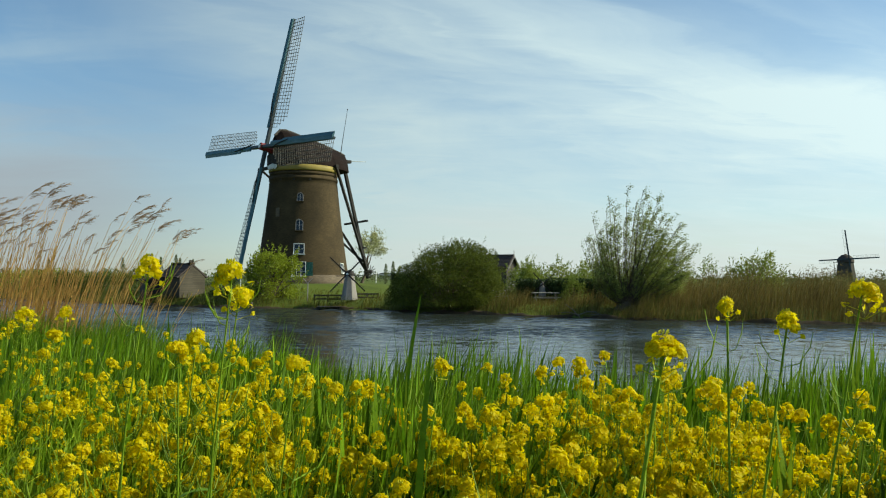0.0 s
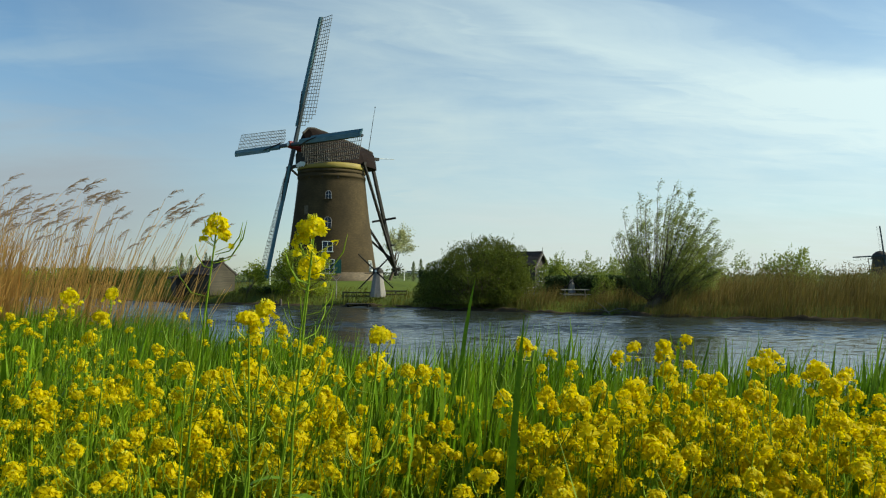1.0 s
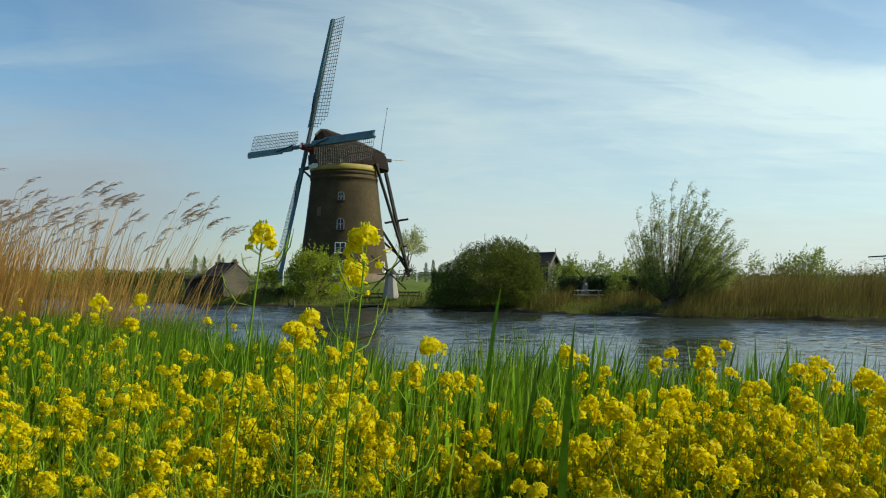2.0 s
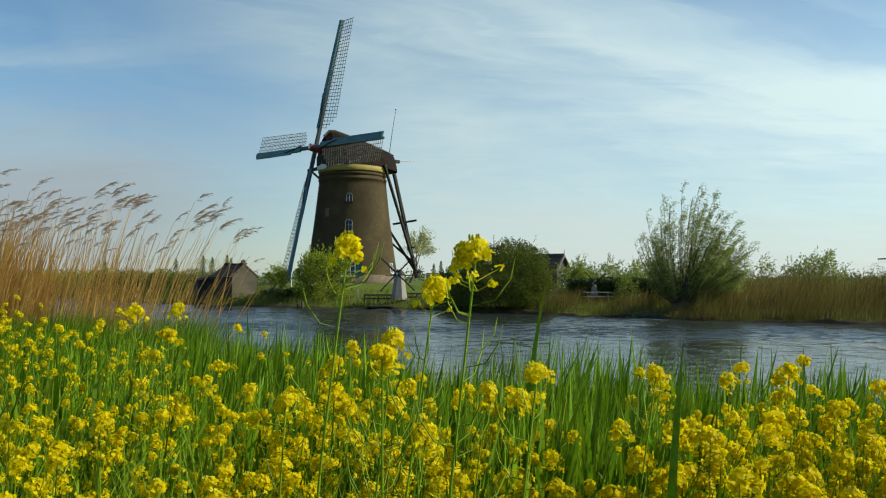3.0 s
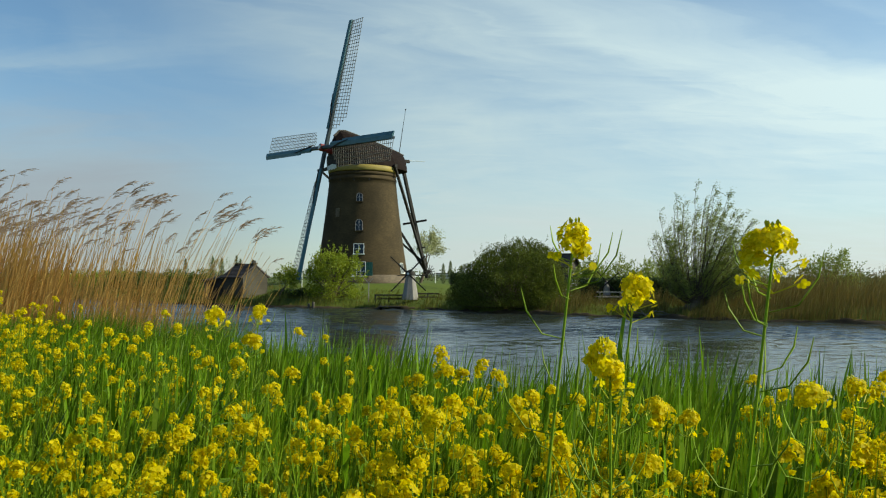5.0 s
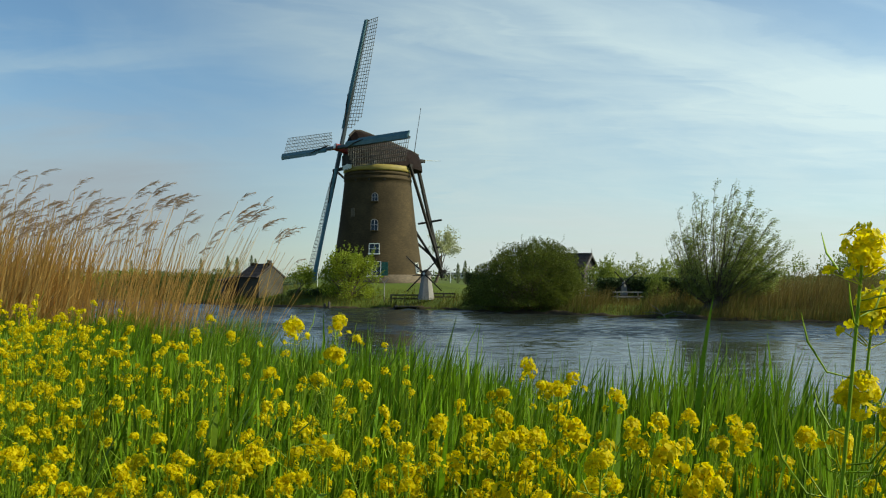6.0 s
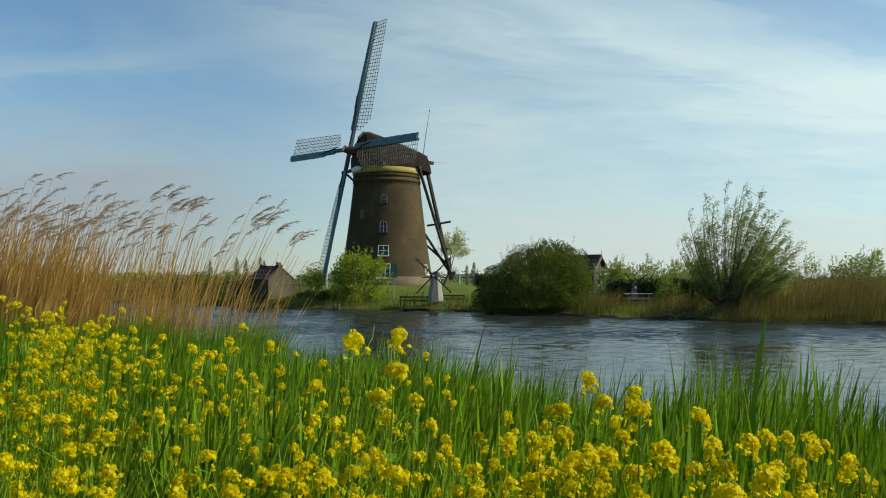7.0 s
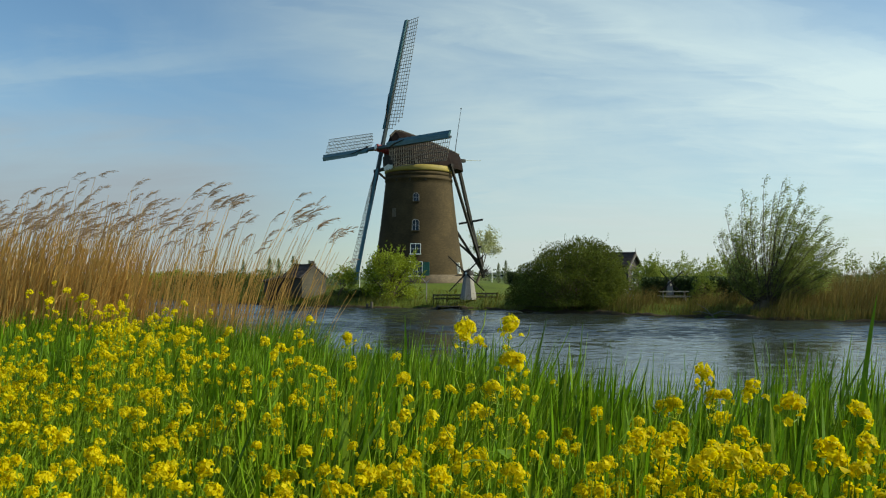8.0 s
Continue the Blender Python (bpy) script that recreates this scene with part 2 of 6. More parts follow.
GREY_WOOD = surface("grey_boards", (0.20, 0.18, 0.165), (0.36, 0.33, 0.30), 1.5, 0.8, 0.4, 20, stretch=(1, 1, 0.3), stain=0.3)
DARK_WOOD = surface("dark_boards", (0.05, 0.042, 0.036), (0.10, 0.085, 0.07), 1.5, 0.8, 0.4, 20, stretch=(1, 1, 0.3))
TILE = surface("dark_roof", (0.04, 0.032, 0.03), (0.09, 0.07, 0.062), 2.0, 0.8, 0.5, 12, stain=0.3)
METAL = surface("grey_metal", (0.25, 0.25, 0.26), (0.42, 0.42, 0.43), 4, 0.45, 0.1, 30, metal=0.6)
PALE_WALL = surface("pale_wall", (0.34, 0.32, 0.30), (0.50, 0.48, 0.45), 0.8, 0.85, 0.3, 10, stain=0.4)
MUD = surface("wet_mud", (0.025, 0.018, 0.010), (0.075, 0.052, 0.028), 1.5, 0.95, 0.8, 10)


def brickwork(name, low, high, mortar, scale=1.0, stain=0.5):
    m = surface(name, low, high, 0.35, 0.88, 0.5, 14, stain=stain)
    t = m.node_tree
    link = t.links.new
    bsdf = next(n for n in t.nodes if n.type == "BSDF_PRINCIPLED")
    colour = bsdf.inputs["Base Color"].links[0].from_socket
    coord = wire(t, "ShaderNodeTexCoord")
    split = wire(t, "ShaderNodeSeparateXYZ")
    link(coord.outputs["Object"], split.inputs[0])
    angle = wire(t, "ShaderNodeMath")
    angle.operation = "ARCTAN2"
    link(split.outputs[0], angle.inputs[0])
    link(split.outputs[1], angle.inputs[1])
    wide = wire(t, "ShaderNodeMath")
    wide.operation = "MULTIPLY"
    wide.inputs[1].default_value = 4.0
    link(angle.outputs[0], wide.inputs[0])
    flat = wire(t, "ShaderNodeCombineXYZ")
    link(wide.outputs[0], flat.inputs[0])
    link(split.outputs[2], flat.inputs[1])
    bricks = wire(t, "ShaderNodeTexBrick", Scale=scale)
    bricks.inputs["Brick Width"].default_value, bricks.inputs["Row Height"].default_value = 0.22, 0.068
    bricks.inputs["Mortar Size"].default_value = 0.008
    bricks.inputs["Color1"].default_value, bricks.inputs["Color2"].default_value = (1.1, 1.05, 1.0, 1), (0.72, 0.72, 0.72, 1)
    bricks.inputs["Mortar"].default_value = mortar
    link(flat.outputs[0], bricks.inputs["Vector"])
    mix = t.nodes.new("ShaderNodeMix")
    mix.data_type, mix.blend_type = "RGBA", "MULTIPLY"
    mix.inputs[0].default_value = 1.0
    link(colour, mix.inputs[6])
    link(bricks.outputs["Color"], mix.inputs[7])
    link(mix.outputs[2], bsdf.inputs["Base Color"])
    return m


BRICK = brickwork("weathered_brick", (0.038, 0.0275, 0.013), (0.096, 0.067, 0.031), (0.8, 0.8, 0.78, 1))
PLINTH = brickwork("plinth_brick", (0.105, 0.08, 0.054), (0.19, 0.15, 0.108), (0.85, 0.85, 0.82, 1))
SHED_BRICK = brickwork("shed_brick", (0.045, 0.039, 0.029), (0.10, 0.087, 0.066), (0.85, 0.85, 0.82, 1))


def glassy(name):
    m = bpy.data.materials.new(name)
    m.use_nodes = True
    b = m.node_tree.nodes["Principled BSDF"]
    b.inputs["Base Color"].default_value = (0.02, 0.026, 0.03, 1)
    b.inputs["Roughness"].default_value = 0.06
    b.inputs["IOR"].default_value = 1.5
    return m


GLASS = glassy("dark_window_glass")


def water_matter():
    m = bpy.data.materials.new("river_water")
    m.use_nodes = True
    t = m.node_tree
    link = t.links.new
    b = t.nodes["Principled BSDF"]
    b.inputs["Base Color"].default_value = (0.022, 0.027, 0.025, 1)
    b.inputs["IOR"].default_value = 1.33
    geo = wire(t, "ShaderNodeNewGeometry")
    slick = wire(t, "ShaderNodeMapping")
    slick.inputs["Scale"].default_value = (0.09, 0.30, 1)
    link(geo.outputs["Position"], slick.inputs[0])
    calm = wire(t, "ShaderNodeTexNoise", Scale=1.0, Detail=4.0, Roughness=0.6)
    link(slick.outputs[0], calm.inputs["Vector"])
    span = t.nodes.new("ShaderNodeMapRange")
    span.inputs["From Min"].default_value, span.inputs["From Max"].default_value = 0.35, 0.65
    span.inputs["To Min"].default_value, span.inputs["To Max"].default_value = 0.06, 0.11
    link(calm.outputs["Fac"], span.inputs[0])
    # the open reach is rougher than the lee of the near reeds
    spot = wire(t, "ShaderNodeSeparateXYZ")
    link(geo.outputs["Position"], spot.inputs[0])
    open_reach = t.nodes.new("ShaderNodeMapRange")
    open_reach.inputs["From Min"].default_value, open_reach.inputs["From Max"].default_value = 24, 46
    open_reach.inputs["To Max"].default_value = 0.05
    link(spot.outputs[1], open_reach.inputs[0])
    rougher = wire(t, "ShaderNodeMath")
    link(span.outputs[0], rougher.inputs[0])
    link(open_reach.outputs[0], rougher.inputs[1])
    link(rougher.outputs[0], b.inputs["Roughness"])
    last = None
    for scale, stretch, dist, strength, turn in ((3.1, (0.5, 1.4, 1), 0.014, 0.5, -8), (9.0, (0.6, 1.3, 1), 0.005, 0.5, 5)):
        place = wire(t, "ShaderNodeMapping")
        place.inputs["Scale"].default_value = stretch
        place.inputs["Rotation"].default_value = (0, 0, radians(turn))
        link(geo.outputs["Position"], place.inputs[0])
        ripple = wire(t, "ShaderNodeTexNoise", Scale=scale, Detail=3.0, Roughness=0.55, Distortion=0.4)
        link(place.outputs[0], ripple.inputs["Vector"])
        relief = wire(t, "ShaderNodeBump", Strength=strength, Distance=dist)
        link(ripple.outputs["Fac"], relief.inputs["Height"])
        if last:
            link(last.outputs[0], relief.inputs["Normal"])
        last = relief
    link(last.outputs[0], b.inputs["Normal"])
    return m


WATER = water_matter()

# ---- mesh tools ----


class Form:
    """Gathers corners and faces, then becomes one mesh."""

    def __init__(self):
        self.corners, self.faces, self.slots, self.count = [], [], [], 0

    def add(self, corners, faces, slot=0):
        corners = np.asarray(corners, float).reshape(-1, 3)
        self.corners.append(corners)
        for f in ([faces] if isinstance(faces, np.ndarray) else _by_size(faces)):
            self.faces.append(f + self.count)
            self.slots.append(np.full(len(f), slot))
        self.count += len(corners)
        return self

    def put(self, other, m=None):
        """Takes in another form, moved by the matrix m."""
        pts = np.concatenate(other.corners)
        if m is not None:
            a = np.array(m)
            pts = pts @ a[:3, :3].T + a[:3, 3]
        self.corners.append(pts)
        for f, s in zip(other.faces, other.slots):
            self.faces.append(f + self.count)
            self.slots.append(s)
        self.count += len(pts)
        return self

    def mesh(self, name, materials, smooth=False):
        me = bpy.data.meshes.new(name)
        pts = np.concatenate(self.corners)
        sizes = np.concatenate([np.full(len(f), f.shape[1]) for f in self.faces])
        loops = np.concatenate([f.ravel() for f in self.faces])
        me.vertices.add(len(pts))
        me.vertices.foreach_set("co", pts.ravel())
        me.loops.add(len(loops))
        me.loops.foreach_set("vertex_index", loops.astype(np.int32))
        me.polygons.add(len(sizes))
        me.polygons.foreach_set("loop_start", np.concatenate([[0], np.cumsum(sizes)[:-1]]).astype(np.int32))
        me.polygons.foreach_set("material_index", np.concatenate(self.slots).astype(np.int32))
        me.polygons.foreach_set("use_smooth", np.full(len(sizes), smooth))
        for m in materials if isinstance(materials, (list, tuple)) else [materials]:
            me.materials.append(m)
        me.update(calc_edges=True)
        return me


def _by_size(faces):
    found = {}
    for f in faces:
        found.setdefault(len(f), []).append(f)
    return [np.array(v, int) for v in found.values()]


def thing(name, label, category, group="", place=(0, 0, 0), kind=""):
    ob = new(name)
    ob.empty_display_size = 0.1
    ob.location = place
    return tagged(ob, label, category, group, kind)


def part(name, form, material, parent=None, label="", smooth=False):
    ob = new(name, form.mesh(name, material, smooth))
    if parent is not None:
        ob.parent = parent
    if label:
        tagged(ob, label)
    return ob


def stuff(name, form, materials, label, category, smooth=False):
    return tagged(new(name, form.mesh(name, materials, smooth)), label, category, kind="stuff")


def unit(v):
    v = np.asarray(v, float)
    return v / max(np.linalg.norm(v), 1e-9)


def frame_of(axis, hint=(0, 0, 1)):
    a = unit(axis)
    s = np.cross(hint, a)
    if np.linalg.norm(s) < 1e-4:
        s = np.cross((1, 0, 0), a)
    s = unit(s)
    return s, np.cross(a, s), a


def beam(form, a, b, w, h, slot=0, hint=(0, 0, 1), taper=1.0, chamfer=0.12):
    """A timber with eased edges from a to b."""
    s, u, _ = frame_of(np.subtract(b, a), hint)
    c = chamfer * min(w, h)
    ring = [(w / 2 - c, h / 2), (w / 2, h / 2 - c), (w / 2, -h / 2 + c), (w / 2 - c, -h / 2), (-w / 2 + c, -h / 2), (-w / 2, -h / 2 + c), (-w / 2, h / 2 - c), (-w / 2 + c, h / 2)]
    pts = [np.asarray(a) + s * x + u * y for x, y in ring] + [np.asarray(b) + (s * x + u * y) * taper for x, y in ring]
    form.add(pts, [tuple(range(8)), tuple(range(15, 7, -1))] + [(i, 8 + i, 8 + (i + 1) % 8, (i + 1) % 8) for i in range(8)], slot)
    return form


def tube(form, pts, radii, sides=6, slot=0, caps=True):
    pts = np.asarray(pts, float)
    n = len(pts)
    turn = np.linspace(0, 2 * np.pi, sides, endpoint=False)
    out = []
    for i in range(n):
        s, u, _ = frame_of(pts[min(i + 1, n - 1)] - pts[max(i - 1, 0)], (0.31, 0.95, 0.05))
        out.append(pts[i] + radii[i] * (np.cos(turn)[:, None] * s + np.sin(turn)[:, None] * u))
    k = np.arange(sides)
    quads = np.concatenate([np.stack([i * sides + k, i * sides + (k + 1) % sides, (i + 1) * sides + (k + 1) % sides, (i + 1) * sides + k], 1) for i in range(n - 1)])
    start = form.count
    form.add(np.concatenate(out), quads, slot)
    if caps and sides > 2:
        form.faces += [np.array([tuple(range(sides))[::-1]]) + start, np.array([tuple(range((n - 1) * sides, n * sides))]) + start]
        form.slots += [np.array([slot]), np.array([slot])]
    return form


def box(form, centre, size, slot=0, chamfer=0.06, turn=0.0):
    """A block with eased upright edges, turned about z by degrees."""
    x, y, z = size
    c = chamfer * min(x, y)
    ring = [(x / 2 - c, y / 2), (x / 2, y / 2 - c), (x / 2, -y / 2 + c), (x / 2 - c, -y / 2), (-x / 2 + c, -y / 2), (-x / 2, -y / 2 + c), (-x / 2, y / 2 - c), (-x / 2 + c, y / 2)][::-1]
    a = radians(turn)
    pts = [(centre[0] + p * math.cos(a) - q * math.sin(a), centre[1] + p * math.sin(a) + q * math.cos(a), centre[2] + e * z / 2) for e in (-1, 1) for p, q in ring]
    form.add(pts, [tuple(range(7, -1, -1))[::-1], tuple(range(15, 7, -1))] + [(i, (i + 1) % 8, 8 + (i + 1) % 8, 8 + i)[::-1] for i in range(8)], slot)
    return form


def lathe(form, profile, sides=48, slot=0, centre=(0, 0, 0)):
    turn = np.linspace(0, 2 * np.pi, sides, endpoint=False)
    pts = [(centre[0] + r * math.cos(a), centre[1] + r * math.sin(a), centre[2] + z) for r, z in profile for a in turn]
    k = np.arange(sides)
    quads = np.concatenate([np.stack([i * sides + k, i * sides + (k + 1) % sides, (i + 1) * sides + (k + 1) % sides, (i + 1) * sides + k], 1) for i in range(len(profile) - 1)])
    form.add(pts, quads, slot)
    return form


def leaves(form, rng, centres, heading, length, width, slot=0, droop=0.3):
    """Many small pointed leaves at the centres, each a folded kite."""
    n = len(centres)
    d = heading + rng.normal(0, 0.45, (n, 3))
    d /= np.linalg.norm(d, axis=1)[:, None] + 1e-9
    s = np.cross(d, rng.normal(0, 1, (n, 3)))
    s /= np.linalg.norm(s, axis=1)[:, None] + 1e-9
    up = np.cross(s, d)
    L = (length * rng.uniform(0.65, 1.3, n))[:, None]
    W = (width * rng.uniform(0.7, 1.25, n))[:, None]
    a = centres
    mid = a + d * L * 0.45
    pts = np.stack([a, mid + s * W / 2 + up * W * 0.2, a + d * L - np.array([0, 0, 1]) * L * droop * 0.5, mid - s * W / 2 + up * W * 0.2], 1)
    form.add(pts.reshape(-1, 3), np.arange(4 * n).reshape(n, 4), slot)
    return form


def blades(form, base, tip_way, height, width, bend, facing, steps=3, slot=0, power=2.0):
    """Many grass blades at once: they rise from base, taper, and bow towards tip_way. Arrays over the blades."""
    n = len(base)
    side = np.stack([np.cos(facing), np.sin(facing), np.zeros(n)], 1)
    rows = []
    for i in range(steps + 1):
        q = i / steps
        p = base + np.array([0, 0, 1]) * (height * (q - 0.18 * np.abs(bend) * q ** 3))[:, None] + tip_way * (height * bend * q ** power)[:, None]
        w = (width * (0.75 + 0.5 * q) * (1 - q) ** 0.55 if i < steps else width * 0.04)
        rows += [p - side * w[:, None] / 2, p + side * w[:, None] / 2]
    pts = np.stack(rows, 1)
    m = 2 * (steps + 1)
    idx = np.arange(n)[:, None] * m
    quads = np.concatenate([idx + np.array([[2 * i, 2 * i + 1, 2 * i + 3, 2 * i + 2]]) for i in range(steps)])
    form.add(pts.reshape(-1, 3), quads, slot)
    return form

# ---- ground and water ----
NEAR_EDGE = np.array([(60, -6), (14, 5.2), (4, 7.0), (1.5, 7.6), (0.2, 9), (-2.2, 12.4), (-9, 21.5), (-37, 58), (-300, 390)], float)
FAR_EDGE = np.array([(400, 60), (60, 43.5), (27.6, 46.2), (21.5, 48.3), (16.3, 50.6), (13.1, 54.0), (8.2, 57.4), (0.4, 63.4), (-6.1, 67), (-15, 69.4), (-22.3, 74.7), (-43.6, 93), (-400, 480)], float)
FLOWER_EDGE = np.array([(40, -14), (12, -2.0), (3, 2.0), (1.6, 2.6), (0.9, 2.75), (0.25, 2.8), (-0.4, 3.2), (-1.1, 4.1), (-2.2, 4.8), (-4.0, 5.2), (-12, 6), (-40, 9)], float)
MILL = np.array([-9.1, 86.9])
MILL_BASE = 2.0


def beside(line, x, y):
    """Signed distance from a line of points: above zero to the right of its run."""
    x, y = np.asarray(x, float), np.asarray(y, float)
    best, sign = np.full(x.shape, 1e9), np.ones(x.shape)
    for (ax, ay), (bx, by) in zip(line[:-1], line[1:]):
        dx, dy = bx - ax, by - ay
        q = np.clip(((x - ax) * dx + (y - ay) * dy) / (dx * dx + dy * dy), 0, 1)
        d = np.hypot(x - ax - q * dx, y - ay - q * dy)
        near = d < best
        best = np.where(near, d, best)
        sign = np.where(near, np.sign((y - ay) * dx * -1 + (x - ax) * dy), sign)
    return best * sign


def ease(v):
    v = np.clip(v, 0, 1)
    return v * v * (3 - 2 * v)


def ground_z(x, y):
    x, y = np.asarray(x, float), np.asarray(y, float)
    near = -beside(NEAR_EDGE, x, y)
    far = beside(FAR_EDGE, x, y)
    roll = 0.06 * np.sin(x * 0.9 + 1.3 * np.sin(y * 0.5)) * np.sin(y * 0.7 + 0.4)
    low = -0.9
    home = np.where(near > 0, 1.25 * ease(near / 4.0) + roll * ease(near / 2), low * ease(-near / 2.5))
    over = np.where(far > 0, 0.75 * ease(far / 2.0) + 0.35 * ease((far - 2) / 8) + roll * ease(far / 4), low * ease(-far / 2.5))
    mound = 0.9 * ease((15.5 - np.hypot(x - MILL[0], y - MILL[1])) / 7.5)
    over = over + np.where(far > 0, mound * ease(far / 4), 0)
    return np.where(far > -2.5, over, np.where(near > -2.5, home, low))


def build_ground():
    # finer towards the middle of the view, out to the horizon
    i = np.linspace(-7.6, 7.6, 220)
    xs = 3.0 * np.sinh(i)
    j = np.linspace(-6.2, 7.6, 270)
    ys = 6.0 + 3.0 * np.sinh(j)
    X, Y = np.meshgrid(xs, ys)
    Z = ground_z(X, Y)
    pts = np.stack([X, Y, Z], -1).reshape(-1, 3)
    n, m = len(xs), len(ys)
    k = (np.arange(m - 1)[:, None] * n + np.arange(n - 1)[None]).ravel()
    form = Form().add(pts, np.stack([k, k + 1, k + n + 1, k + n], 1))
    tagged(new("ground", form.mesh("ground", GROUND, True)), "rough green polder grassland with river banks", "ground", kind="structure")
    # wind waves: crossing trains whose height swells and fades in gusts
    rng = np.random.default_rng(5)
    ys = 6.5 * np.exp(np.linspace(0, math.log(100 / 6.5), 1100))
    U, Y = np.meshgrid(np.linspace(-1, 1, 150), ys)
    X = U * (0.64 * Y + 5.0) - 0.06 * Y
    H = np.zeros_like(X)
    gap = Y * math.log(100 / 6.5) / 1100
    # the ripples that show grow longer with the distance; their steepness stays the same
    power = np.zeros_like(X)
    for k in range(36):
        length = 0.11 * 1.058 ** k
        a = math.pi / 2 + rng.normal(0, 0.26)
        kx, ky = math.cos(a) * 2 * math.pi / length * 0.7, math.sin(a) * 2 * math.pi / length
        share = ease((length / gap - 2.4) / 1.6) * np.exp(-((length / (0.0105 * Y)) ** 2))
        power += share ** 2
        H += share * length / (2 * math.pi) * np.sin(kx * X + ky * Y + rng.uniform(0, 6.28) + 0.3 * np.sin(0.31 * X + 0.23 * Y + k))
    H *= (0.17 + 0.17 * ease((Y - 24) / 24)) * np.sqrt(2 / np.maximum(power, 0.3))
    gust = 0.75 + 0.45 * np.sin(X * 0.11 + 0.9 * np.sin(Y * 0.13) + 1.0) * np.sin(Y * 0.21 - 0.07 * X) + 0.25 * np.sin(0.5 * Y + 0.1 * X)
    H *= np.clip(gust, 0.55, 1.4)
    pts = np.stack([X, Y, H], -1).reshape(-1, 3)
    n, m = U.shape[1], U.shape[0]
    k = (np.arange(m - 1)[:, None] * n + np.arange(n - 1)[None]).ravel()
    w = Form().add(pts, np.stack([k, k + 1, k + n + 1, k + n], 1))
    w.add([(-420, -60, -0.06), (420, -60, -0.06), (420, 500, -0.06), (-420, 500, -0.06)], [(0, 1, 2, 3)])
    tagged(new("water", w.mesh("water", WATER, True)), "wind-rippled grey-blue river water", "water", kind="structure")


build_ground()


def mud_bank():
    """The worn dark lip of earth along the far waterline."""
    rng = np.random.default_rng(6)
    form = Form()
    pts, k = [], 0
    rows = []
    for (ax, ay), (bx, by) in zip(FAR_EDGE[1:-1][:-1], FAR_EDGE[1:-1][1:]):
        length = math.hypot(bx - ax, by - ay)
        out = np.array([by - ay, -(bx - ax)]) / length
        for s in np.arange(0, length, 0.3):
            x, y = ax + (bx - ax) * s / length, ay + (by - ay) * s / length
            w = 0.12 * math.sin(k * 0.31) + 0.10 * math.sin(k * 0.083 + 1) + rng.normal(0, 0.05)
            h = 0.17 + 0.07 * math.sin(k * 0.17) + 0.06 * math.sin(k * 0.57) + rng.normal(0, 0.035)
            rows.append([(x + out[0] * q, y + out[1] * q, z) for q, z in ((w - 0.35, -0.15), (w - 0.15, 0.06), (w - 0.08, h * 0.7), (w + 0.10, h), (w + 0.6, 0.10))])
            k += 1
    n = len(rows)
    form.add(np.array(rows).reshape(-1, 3), [(5 * i + j, 5 * i + j + 1, 5 * i + j + 6, 5 * i + j + 5) for i in range(n - 1) for j in range(4)])
    tagged(new("mud_bank", form.mesh("mud_bank", MUD, True)), "dark wet earth bank at the far waterline", "bank", kind="structure")


mud_bank()

# ---- the great windmill ----
FACE = radians(53.34)
AHEAD = np.array([-math.sin(FACE), -math.cos(FACE), 0])
ACROSS = np.array([math.cos(FACE), -math.sin(FACE), 0])
UP = np.array([0, 0, 1.0])
TOWER_H = 11.82


def tower_radius(h):
    q = h / TOWER_H
    return 5.06 - 1.95 * q + 0.42 * q * q


